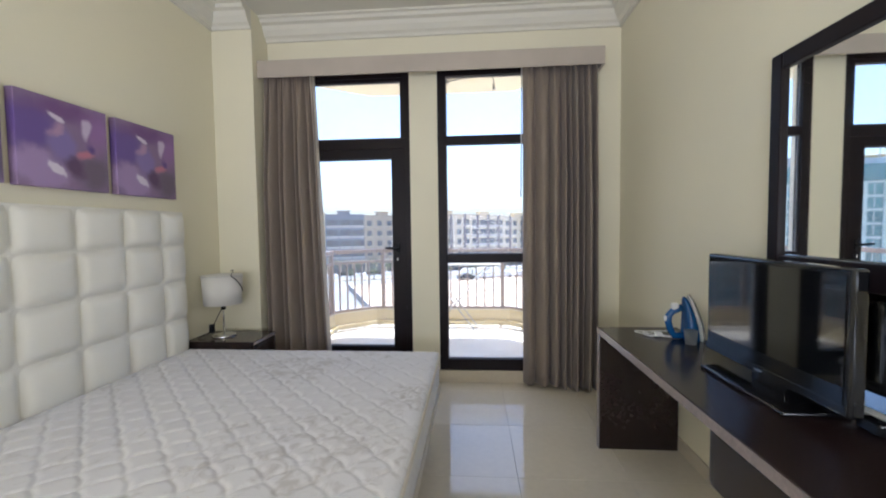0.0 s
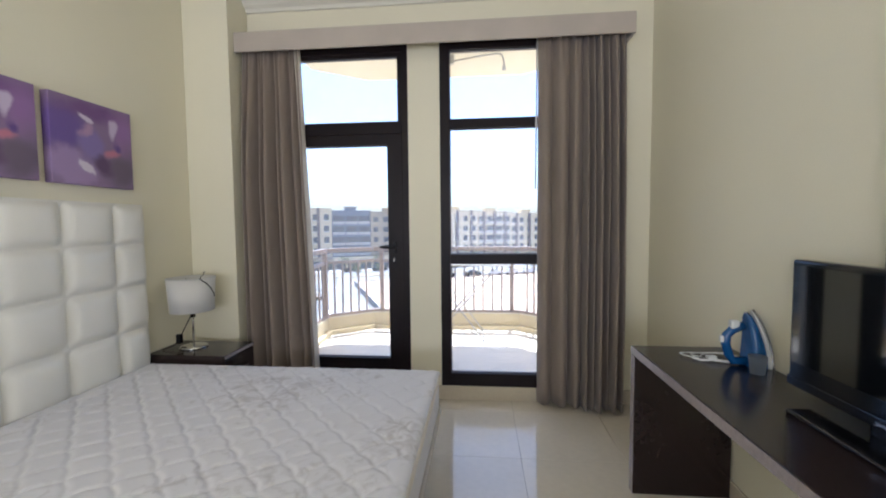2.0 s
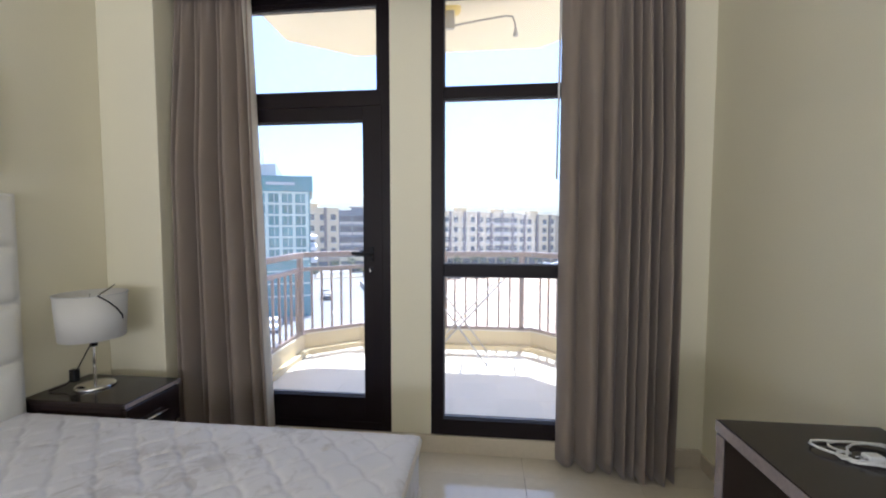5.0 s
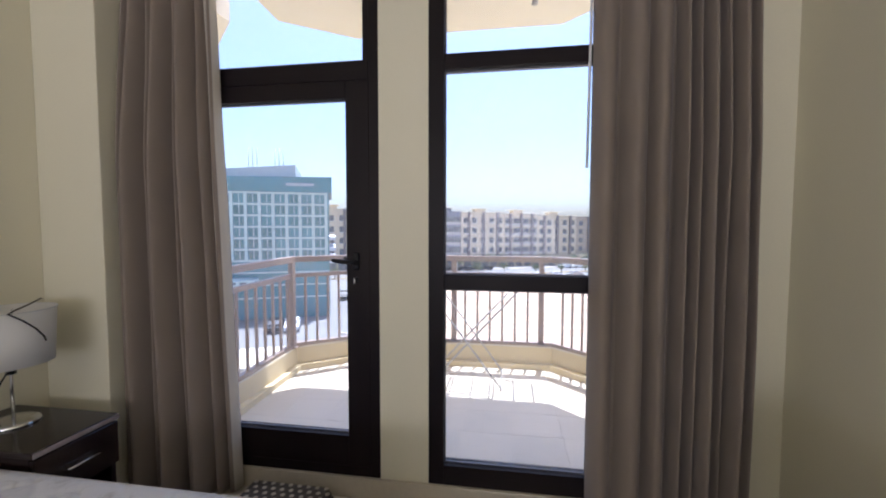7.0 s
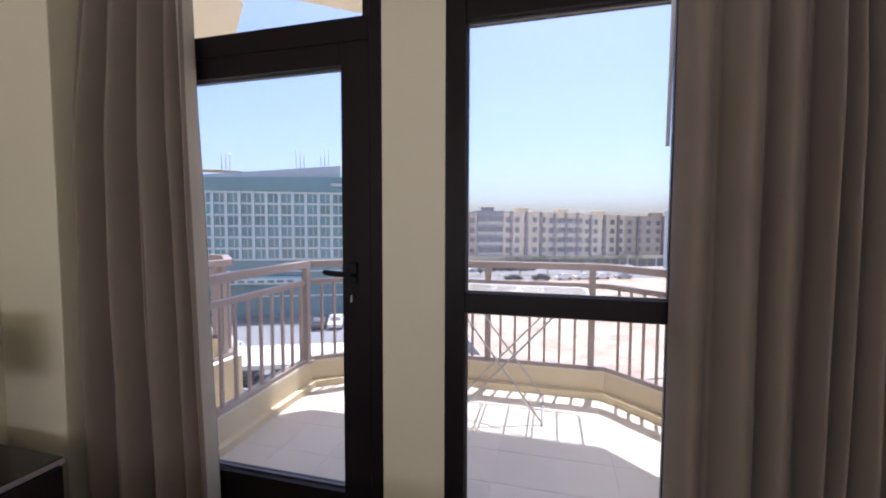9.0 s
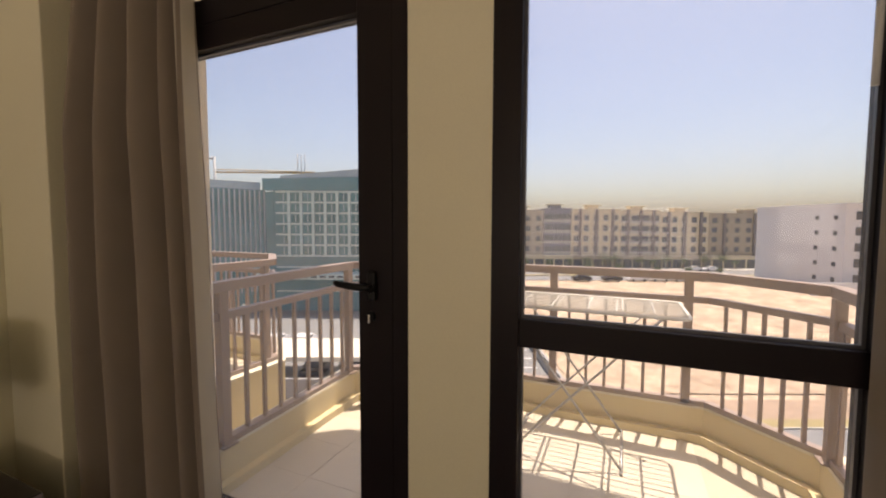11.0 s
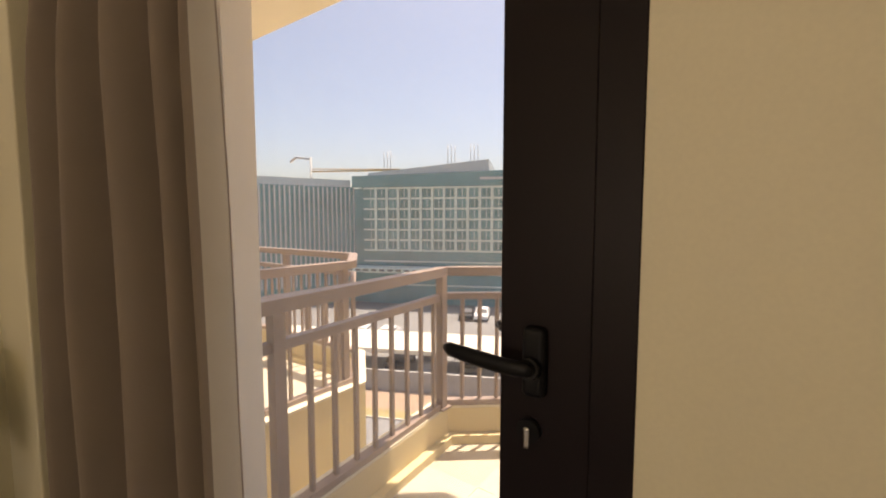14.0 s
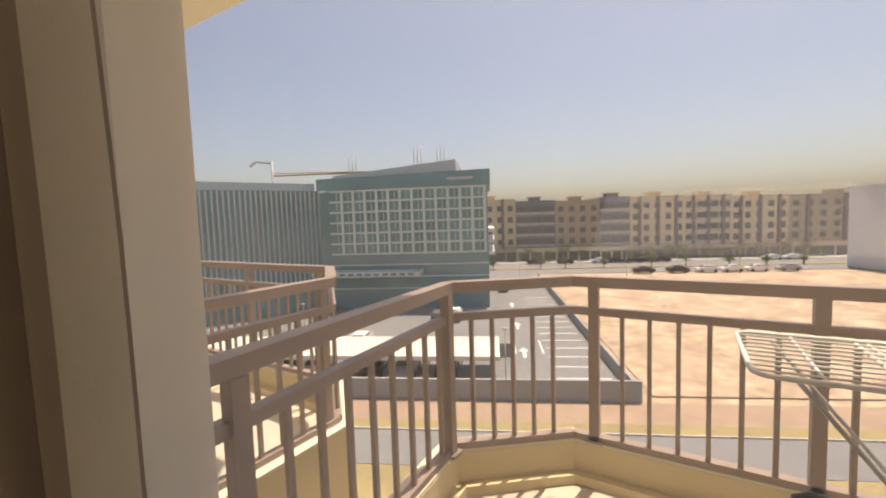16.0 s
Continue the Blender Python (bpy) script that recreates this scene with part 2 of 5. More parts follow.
def bar(bm, p, q, w, h):
    """A box from p to q, w wide and h high about its middle line."""
    p, q = Vector(p), Vector(q)
    d = (q - p).normalized()
    s = d.cross(Vector((0, 0, 1)))
    s = s.normalized() if s.length > 1e-4 else Vector((1, 0, 0))
    u = s.cross(d)
    v = [bm.verts.new(c + s * a * w / 2 + u * b * h / 2) for c in (p, q) for a, b in ((-1, -1), (1, -1), (1, 1), (-1, 1))]
    for f in ((0, 1, 2, 3), (7, 6, 5, 4), (0, 4, 5, 1), (1, 5, 6, 2), (2, 6, 7, 3), (3, 7, 4, 0)):
        bm.faces.new([v[i] for i in f])
    bmesh.ops.recalc_face_normals(bm, faces=bm.faces)
    return bm


def tube(bm, pts, r, n=8, closed=False):
    pts = [Vector(p) for p in pts]
    rings, side = [], None
    k = len(pts)
    for i, p in enumerate(pts):
        a = pts[(i - 1) % k] if (i or closed) else p
        b = pts[(i + 1) % k] if (i < k - 1 or closed) else p
        d = (b - a).normalized()
        if side is None:
            side = d.cross(Vector((0, 0, 1)))
            if side.length < 1e-3:
                side = Vector((1, 0, 0))
        side = (side - d * side.dot(d)).normalized()
        up = d.cross(side)
        rings.append([bm.verts.new(p + (side * math.cos(2 * math.pi * j / n) + up * math.sin(2 * math.pi * j / n)) * r) for j in range(n)])
    for i in range(k if closed else k - 1):
        A, C = rings[i], rings[(i + 1) % k]
        for j in range(n):
            f = bm.faces.new((A[j], A[(j + 1) % n], C[(j + 1) % n], C[j]))
            f.smooth = True
    if not closed:
        bm.faces.new(rings[0][::-1])
        bm.faces.new(rings[-1])
    bmesh.ops.recalc_face_normals(bm, faces=bm.faces)
    return bm


def T(*a, **k):
    return tube(bmesh.new(), *a, **k)


def lathe(profile, c, n=40):
    """Spins (radius, height) pairs about the upright through c; a closed profile gives a solid."""
    bm = bmesh.new()
    rings = [[bm.verts.new((c[0] + max(r, 1e-4) * math.cos(2 * math.pi * j / n), c[1] + max(r, 1e-4) * math.sin(2 * math.pi * j / n), c[2] + h)) for j in range(n)] for r, h in profile]
    for A, C in zip(rings, rings[1:]):
        for j in range(n):
            f = bm.faces.new((A[j], A[(j + 1) % n], C[(j + 1) % n], C[j]))
            f.smooth = True
    bmesh.ops.remove_doubles(bm, verts=bm.verts, dist=2e-4)
    bmesh.ops.recalc_face_normals(bm, faces=bm.faces)
    return bm


def prism(bm, outline, z0, z1):
    """An upright prism over an outline in plan."""
    lo = [bm.verts.new((x, y, z0)) for x, y in outline]
    hi = [bm.verts.new((x, y, z1)) for x, y in outline]
    k = len(outline)
    bm.faces.new(lo[::-1])
    bm.faces.new(hi)
    for i in range(k):
        bm.faces.new((lo[i], lo[(i + 1) % k], hi[(i + 1) % k], hi[i]))
    bmesh.ops.recalc_face_normals(bm, faces=bm.faces)
    return bm


def mesh_of(name, bm):
    me = bpy.data.meshes.new(name)
    bm.to_mesh(me)
    bm.free()
    return me


def base_of(ob):
    p = Vector((0, 0, 0))
    while ob:
        p += ob.location
        ob = ob.parent
    return p


def thing(name, at, label, category, group="", kind=""):
    e = new(name)
    e.empty_display_size = 0.1
    e.location = at
    return tagged(e, label, category, group, kind)


def part(name, bm, mat, parent, label=""):
    """One mesh, given in world metres, as a part of parent."""
    bmesh.ops.translate(bm, vec=-base_of(parent), verts=bm.verts)
    me = mesh_of(name, bm)
    me.materials.append(mat)
    ob = new(name, me)
    ob.parent = parent
    return tagged(ob, label)


def solid(name, bm, mat, label, category="", kind="", group=""):
    """One mesh, given in world metres, as a thing of its own, with its origin at its base."""
    vs = [v.co for v in bm.verts]
    o = Vector(((min(v.x for v in vs) + max(v.x for v in vs)) / 2, (min(v.y for v in vs) + max(v.y for v in vs)) / 2, min(v.z for v in vs)))
    bmesh.ops.translate(bm, vec=-o, verts=bm.verts)
    me = mesh_of(name, bm)
    me.materials.append(mat)
    ob = new(name, me)
    ob.location = o
    return tagged(ob, label, category, group, kind)


# ---- the room's shell ----
XL, XR, YB, YW, YO, ZC = -1.79, 1.62, -1.6, 4.005, 4.22, 3.2
PIER_X, PIER_Y = -1.44, 3.74
DX0, DX1 = -1.27, -0.175          # balcony door opening
WX0, WX1 = 0.070, 0.89            # window opening
HEAD, SILL = 2.74, 0.10
DXI = -1.40                        # inner rebate that takes the door frame

bm = B(XL - 0.2, XR + 0.2, YB - 0.2, YO, -0.25, -0.012)
floor = solid("floor", bm, GROUT, "polished cream tile floor on grey grout", "floor", "structure")
solid("wall_left", B(XL - 0.2, XL, YB, YW, 0, ZC), WALL, "cream painted plaster wall behind the bed", "wall", "structure")
solid("wall_right", B(XR, XR + 0.2, YB, YW, 0, ZC), WALL, "cream painted plaster wall behind the desk", "wall", "structure")
# unseen back wall, with an opening made up to admit the fill lamp
bm = bmesh.new()
box(bm, XL - 0.2, -1.55, YB - 0.2, YB, 0, ZC)
box(bm, 1.35, XR + 0.2, YB - 0.2, YB, 0, ZC)
box(bm, -1.55, 1.35, YB - 0.2, YB, 2.35, ZC)
solid("wall_back", bm, WALL, "unseen cream plaster back wall, left open for the fill lamp", "wall", "structure")
# unseen box added to close the space behind the fill lamp
bm = bmesh.new()
box(bm, -2.0, -1.8, YB - 2.4, YB - 0.2, 0, 2.6)
box(bm, 1.6, 1.8, YB - 2.4, YB - 0.2, 0, 2.6)
box(bm, -2.0, 1.8, YB - 2.6, YB - 2.4, 0, 2.6)
solid("wall_behind_fill", bm, WALL, "unseen cream walls added behind the fill lamp", "wall", "structure")
solid("floor_hall", B(-1.8, 1.6, YB - 2.4, YB - 0.2, -0.2, 0), TILE, "unseen cream tile floor added behind the fill lamp", "floor", "structure")
solid("ceiling_behind_fill", B(-2.0, 1.8, YB - 2.6, YB - 0.2, 2.6, 2.75), CEIL, "unseen white ceiling added behind the fill lamp", "ceiling", "structure")
bm = bmesh.new()
for x0, x1, z0, z1 in ((-9.0, DXI, -11.7, 9), (DX1, WX0, -0.3, HEAD), (WX1, 7.0, -11.7, 9), (DXI, DX1, -11.7, SILL), (WX0, WX1, -11.7, SILL), (DXI, WX1, HEAD, 9), (DX1, WX0, -11.7, -0.3)):
    box(bm, x0, x1, YW, 4.085, z0, z1)
for x0, x1, z0, z1 in ((-9.0, DX0, -11.7, 9), (DX1, WX0, -0.3, HEAD), (WX1, 7.0, -11.7, 9), (DX0, DX1, -11.7, SILL), (WX0, WX1, -11.7, SILL), (DX0, WX1, HEAD, 9), (DX1, WX0, -11.7, -0.3)):
    box(bm, x0, x1, 4.085, YO - 0.012, z0, z1)
window_wall = solid("wall_window", bm, WALL, "cream window wall with a balcony door and a tall window", "wall", "structure")
bm = bmesh.new()
for x0, x1, z0, z1 in ((-9.0, DX0, -11.7, 9), (DX1, WX0, SILL, HEAD), (WX1, 7.0, -11.7, 9), (DX0, WX1, -11.7, SILL), (DX0, WX1, HEAD, 9)):
    box(bm, x0, x1, YO - 0.012, YO, z0, z1)
for x0, x1 in ((DX0, DX0 + 0.006), (DX1 - 0.006, DX1), (WX0, WX0 + 0.006), (WX1 - 0.006, WX1)):
    box(bm, x0, x1, 4.09, YO - 0.012, SILL, HEAD)
solid("wall_exterior", bm, OUTWALL, "cream painted outside face of the building", "wall", "structure")
solid("wall_pier", B(XL, PIER_X, PIER_Y, YW, 0, ZC, bevel=0.004), WALL, "cream pier beside the curtain recess", "wall", "structure")
solid("ceiling", B(XL - 0.2, XR + 0.2, YB - 0.2, YW, ZC, ZC + 0.2), CEIL, "off-white plaster ceiling", "ceiling", "structure")


def cornice(name, p, q, inward):
    """A stepped plaster moulding along the ceiling from p to q."""
    bm = bmesh.new()
    prof = ((0, -0.17), (0.02, -0.17), (0.025, -0.145), (0.05, -0.13), (0.075, -0.09), (0.085, -0.055), (0.12, -0.045), (0.13, -0.02), (0.155, -0.015), (0.155, 0), (0, 0))
    a = [bm.verts.new((p[0] + inward[0] * o, p[1] + inward[1] * o, ZC + h)) for o, h in prof]
    b = [bm.verts.new((q[0] + inward[0] * o, q[1] + inward[1] * o, ZC + h)) for o, h in prof]
    for i in range(len(prof)):
        j = (i + 1) % len(prof)
        bm.faces.new((a[i], a[j], b[j], b[i]))
    bm.faces.new(a)
    bm.faces.new(b[::-1])
    bmesh.ops.recalc_face_normals(bm, faces=bm.faces)
    return solid(name, bm, CEIL, "off-white stepped plaster cornice", "cornice", "structure")


cornice("trim_cornice_window", (PIER_X, YW), (XR, YW), (0, -1))
cornice("trim_cornice_pier", (XL, PIER_Y), (PIER_X, PIER_Y), (0, -1))
cornice("trim_cornice_left", (XL, YB), (XL, PIER_Y), (1, 0))
cornice("trim_cornice_right", (XR, YB), (XR, YW), (-1, 0))
solid("baseboard_right", B(XR - 0.012, XR, YB, YW - 0.002, 0, 0.085, bevel=0.003), SKIRT, "cream tile skirting along the wall", "skirting", "structure")
solid("baseboard_left", B(XL, XL + 0.012, YB, PIER_Y, 0, 0.085, bevel=0.003), SKIRT, "cream tile skirting along the wall", "skirting", "structure")
bm = bmesh.new()
box(bm, PIER_X + 0.002, XR - 0.014, YW - 0.018, YW, 0, 0.105, bevel=0.003)
solid("baseboard_window", bm, SKIRT, "cream tile skirting below the window", "skirting", "structure")
bm = bmesh.new()
box(bm, DX0, DX1, YW, YO, SILL, SILL + 0.006)
box(bm, WX0, WX1, YW, YO, SILL, SILL + 0.006)
solid("trim_sill", bm, SKIRT, "cream stone sills below door and window", "sill", "structure")


# ---- balcony door and window ----
FY0, FY1 = 4.002, 4.075


def framed(parent, name, x0, x1, z0, z1, wl, wr, wb, wt, y0=FY0, y1=FY1):
    """Four mitre-less frame bars round an opening, each a part."""
    part(name, B(x0, x0 + wl, y0, y1, z0, z1, bevel=0.0015, seg=1), FRAME, parent)
    part(name, B(x1 - wr, x1, y0, y1, z0, z1, bevel=0.0015, seg=1), FRAME, parent)
    part(name, B(x0 + wl, x1 - wr, y0, y1, z0, z0 + wb, bevel=0.0015, seg=1), FRAME, parent)
    part(name, B(x0 + wl, x1 - wr, y0, y1, z1 - wt, z1, bevel=0.0015, seg=1), FRAME, parent)


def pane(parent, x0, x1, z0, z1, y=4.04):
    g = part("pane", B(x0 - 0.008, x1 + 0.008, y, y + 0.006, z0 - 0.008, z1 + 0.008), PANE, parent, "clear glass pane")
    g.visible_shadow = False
    bm = bmesh.new()
    for a in ((x0, x0 + 0.007, z0, z1), (x1 - 0.007, x1, z0, z1), (x0 + 0.007, x1 - 0.007, z0, z0 + 0.007), (x0 + 0.007, x1 - 0.007, z1 - 0.007, z1)):
        box(bm, a[0], a[1], y - 0.012, y - 0.001, a[2], a[3])
    part("gasket", bm, GASKET, parent, "black rubber glazing gasket")


door = thing("door_1", (-0.7, 4.03, SILL), "dark bronze aluminium balcony door, closed, with a fixed toplight", "door", kind="structure")
framed(door, "door_frame", DXI + 0.002, DX1, SILL + 0.006, HEAD, 0.043, 0.05, 0.05, 0.05)
part("transom", B(DXI + 0.045, DX1 - 0.05, FY0, FY1, 2.075, 2.164, bevel=0.004), FRAME, door)
framed(door, "toplight_frame", DXI + 0.045, DX1 - 0.05, 2.164, HEAD - 0.05, 0.03, 0.03, 0.004, 0.03, 4.012, 4.07)
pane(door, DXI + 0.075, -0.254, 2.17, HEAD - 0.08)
framed(door, "leaf_frame", DXI + 0.045, DX1 - 0.048, SILL + 0.058, 2.073, 0.08, 0.117, 0.155, 0.082, 4.000, 4.068)
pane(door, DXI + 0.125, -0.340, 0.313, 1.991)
handle = part("door_handle", B(-0.304, -0.274, 3.984, 4.0, 1.155, 1.243, bevel=0.0075, seg=4), HANDLE, door, "black lever handle on a narrow plate")
part("boss", T([(-0.289, 3.986, 1.192), (-0.289, 3.970, 1.196)], 0.013, 18), HANDLE, handle)


def lever(y, reach):
    """A flat, rounded grip that swells towards its tip."""
    bm = bmesh.new()
    rings = []
    for k in range(15):
        u = k / 14
        x = -0.289 + 0.010 * (1 - u) - 0.115 * u
        z = 1.197 + 0.008 * u * u
        h, d = 0.0095 + 0.0015 * math.sin(math.pi * u), 0.0065
        if k in (0, 14):
            h, d = h * 0.45, d * 0.45
        yy = y - reach * (1 - (1 - min(1, u * 3)) ** 2) * 0.15
        rings.append([bm.verts.new((x, yy + d * math.cos(j * math.pi / 6), z + h * math.sin(j * math.pi / 6))) for j in range(12)])
    for p, q in zip(rings, rings[1:]):
        for j in range(12):
            bm.faces.new((p[j], p[(j + 1) % 12], q[(j + 1) % 12], q[j])).smooth = True
    bm.faces.new(rings[0][::-1])
    bm.faces.new(rings[-1])
    bmesh.ops.recalc_face_normals(bm, faces=bm.faces)
    return bm


part("lever", lever(3.966, 0.03), HANDLE, handle, "black lever")
part("lever", lever(4.105, -0.03), HANDLE, handle, "black lever")
part("boss", T([(-0.289, 4.066, 1.192), (-0.289, 4.105, 1.192)], 0.010, 14), HANDLE, handle)
lock = part("lock_cover", T([(-0.296, 4.0, 1.108), (-0.296, 3.990, 1.108)], 0.015, 20), HANDLE, door, "dark round lock cover")
part("lock_cylinder", B(-0.3005, -0.2915, 3.984, 3.991, 1.088, 1.116, bevel=0.003), STEEL, lock, "steel lock cylinder")

win = thing("window_1", (0.48, 4.03, SILL), "dark bronze aluminium window with three fixed panes", "window", kind="structure")
framed(win, "window_frame", WX0, WX1, SILL + 0.006, HEAD, 0.074, 0.072, 0.098, 0.055)
part("mid_rail", B(WX0 + 0.074, WX1 - 0.072, FY0, FY1, 1.069, 1.141, bevel=0.004), FRAME, win)
part("transom", B(WX0 + 0.074, WX1 - 0.072, FY0, FY1, 2.100, 2.172, bevel=0.004), FRAME, win)
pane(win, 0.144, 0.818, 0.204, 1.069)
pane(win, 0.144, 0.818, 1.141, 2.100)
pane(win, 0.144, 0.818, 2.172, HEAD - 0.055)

# pelmet and curtains
pel = thing("pelmet", (0.0, 3.85, 2.66), "beige fabric-covered curtain pelmet box above the window", "pelmet")
part("front_board", B(PIER_X + 0.004, 1.43, 3.80, 3.82, 2.66, 2.80, bevel=0.003), VALANCE, pel)
part("end_board", B(1.41, 1.43, 3.82, YW, 2.66, 2.80, bevel=0.003), VALANCE, pel)
part("top_board", B(PIER_X + 0.004, 1.41, 3.82, YW, 2.785, 2.80), VALANCE, pel)
part("curtain_track", B(PIER_X + 0.01, 1.40, 3.91, 3.935, 2.745, 2.785), WHITE, pel, "white curtain track")


def curtain(x0, x1, hx0, hx1, pleats, bunch, seed, edge, turned):
    """A hanging cloth; pleats are (width, depth, lean), gathered at the heading and falling free below; bunch pushes its wall end into the room."""
    folds = len(pleats)
    total = sum(p[0] for p in pleats)
    starts = [sum(p[0] for p in pleats[:k]) / total for k in range(folds)]
    bm = bmesh.new()
    PER, NV, TH = 18, 30, 0.004
    NU = folds * PER
    grid = {}
    for j in range(NV + 1):
        v = j / NV
        z = 2.74 - v * (2.74 - 0.025)
        open_ = 0.45 + 0.55 * min(1, v * 2.6) ** 0.8
        for i in range(NU + 1):
            k = min(folds - 1, i // PER)
            q = i / PER - k
            wd, dp, ln = pleats[k]
            w = wd / total
            ridge = math.sin(math.pi * q) ** 0.75 if 0 < q < 1 else 0.0
            drift = 0.25 * noise.noise((k * 3.1, v * 1.7, seed))
            u = starts[k] + w * (q + (ln + drift) * ridge * open_ * 0.6)
            heading = 0.010 * math.sin(2 * math.pi * q * 2) * max(0, 1 - v * 7)
            y = 3.962 - dp * open_ * ridge * (1 + 0.15 * noise.noise((k * 5.3, v * 2.3, seed + 4))) + heading
            y -= abs(bunch) * (1 - u if bunch > 0 else u) * open_
            y += 0.006 * noise.noise((u * 14, v * 5, seed))
            x = (x0 + (x1 - x0) * u) * (1 - v) + (hx0 + (hx1 - hx0) * u) * v
            hem = 0.010 * noise.noise((u * 5, 3.3, seed)) if j == NV else 0
            for side in (0, 1):
                grid[i, j, side] = bm.verts.new((x, y + side * TH, z + hem))
    for j in range(NV):
        for i in range(NU):
            for s in (0, 1):
                f = [grid[i, j, s], grid[i, j + 1, s], grid[i + 1, j + 1, s], grid[i + 1, j, s]]
                face = bm.faces.new(f if s == 0 else f[::-1])
                face.smooth = True
                face.material_index = 1 if turned and i > 0.96 * NU else 0
    for j in range(NV):
        for i in (0, NU):
            bm.faces.new((grid[i, j, 0], grid[i, j, 1], grid[i, j + 1, 1], grid[i, j + 1, 0]))
    for i in range(NU):
        for j in (0, NV):
            bm.faces.new((grid[i, j, 0], grid[i + 1, j, 0], grid[i + 1, j, 1], grid[i, j, 1]))
    bmesh.ops.recalc_face_normals(bm, faces=bm.faces)
    c = thing("curtain", ((hx0 + hx1) / 2, 3.93, 0.03), "floor-length taupe cloth curtain drawn open, in deep pleats", "curtain", "curtains at the window")
    cloth = part("cloth", bm, CURTAIN, c)
    cloth.data.materials.append(LINING)
    ex0, ex1, side = edge
    lb = bmesh.new()
    rows = []
    for j in range(NV + 1):
        v = j / NV
        z = 2.72 - v * 2.66
        x = ex0 * (1 - v) + ex1 * v
        rows.append([lb.verts.new((x - side * 0.012 + side * 0.006 * math.sin(9 * v + 5 * a), 3.905 + 0.075 * a, z)) for a in (0, 0.33, 0.66, 1)] + [lb.verts.new((x - side * 0.016 + side * 0.006 * math.sin(9 * v + 5 * a), 3.905 + 0.075 * a, z)) for a in (1, 0.66, 0.33, 0)])
    for A, C in zip(rows, rows[1:]):
        for i in range(8):
            lb.faces.new((A[i], A[(i + 1) % 8], C[(i + 1) % 8], C[i])).smooth = True
    bmesh.ops.recalc_face_normals(lb, faces=lb.faces)
    part("lining_edge", lb, LINING, c, "pale blackout lining at the edge")
    for i in range(folds):
        x = x0 + (x1 - x0) * (i + 0.5) / folds
        part("curtain_hook", T([(x, 3.925, 2.70), (x, 3.922, 2.76)], 0.003, 6), WHITE, c, "white curtain hook")
    return c


LEFT_PLEATS = ((0.6, 0.10, 0.0), (0.9, 0.14, -0.1), (0.55, 0.10, 0.1), (1.0, 0.15, -0.1), (0.5, 0.08, 0.1), (0.9, 0.14, -0.15), (0.6, 0.08, 0.0), (0.5, 0.06, 0.0))
RIGHT_PLEATS = ((1.2, 0.08, 0.0), (1.4, 0.11, 0.0), (1.1, 0.11, -0.2), (0.5, 0.14, -0.2), (0.45, 0.13, 0.1), (0.7, 0.17, -0.3), (0.45, 0.13, 0.1), (0.8, 0.18, -0.3), (0.5, 0.13, -0.1))
left_curtain = curtain(-1.425, -1.00, -1.42, -0.90, LEFT_PLEATS, 0.09, 3, (-1.010, -0.918, 1), True)
part("draw_rod", T([(-1.04, 3.955, 2.72), (-1.015, 3.96, 1.70)], 0.006, 8), WHITE, left_curtain, "white curtain draw rod")
right_curtain = curtain(0.80, 1.405, 0.80, 1.40, RIGHT_PLEATS, -0.05, 8, (1.40, 1.395, 1), False)
part("draw_rod", T([(0.795, 3.972, 2.72), (0.785, 3.976, 1.63)], 0.006, 8), WHITE, right_curtain, "white curtain draw rod")


# ---- bedroom furniture ----
HX = -1.72
bed_base = thing("bed_base", (-0.75, 2.4, 0), "dark wooden bed base under the mattress", "bed base")
part("side_board", B(-1.66, 0.06, 1.50, 1.54, 0.10, 0.26, bevel=0.004), WOOD, bed_base)
part("side_board", B(-1.66, 0.06, 3.16, 3.20, 0.10, 0.26, bevel=0.004), WOOD, bed_base)
part("foot_board", B(0.02, 0.06, 1.54, 3.16, 0.10, 0.26, bevel=0.004), WOOD, bed_base)
part("slat_deck", B(-1.66, 0.02, 1.54, 3.16, 0.22, 0.255), WOOD, bed_base)
for lx in (-1.55, -0.02):
    for ly in (1.58, 3.12):
        part("leg", B(lx - 0.03, lx + 0.03, ly - 0.03, ly + 0.03, 0, 0.10, bevel=0.004), BLACK, bed_base, "short black foot")


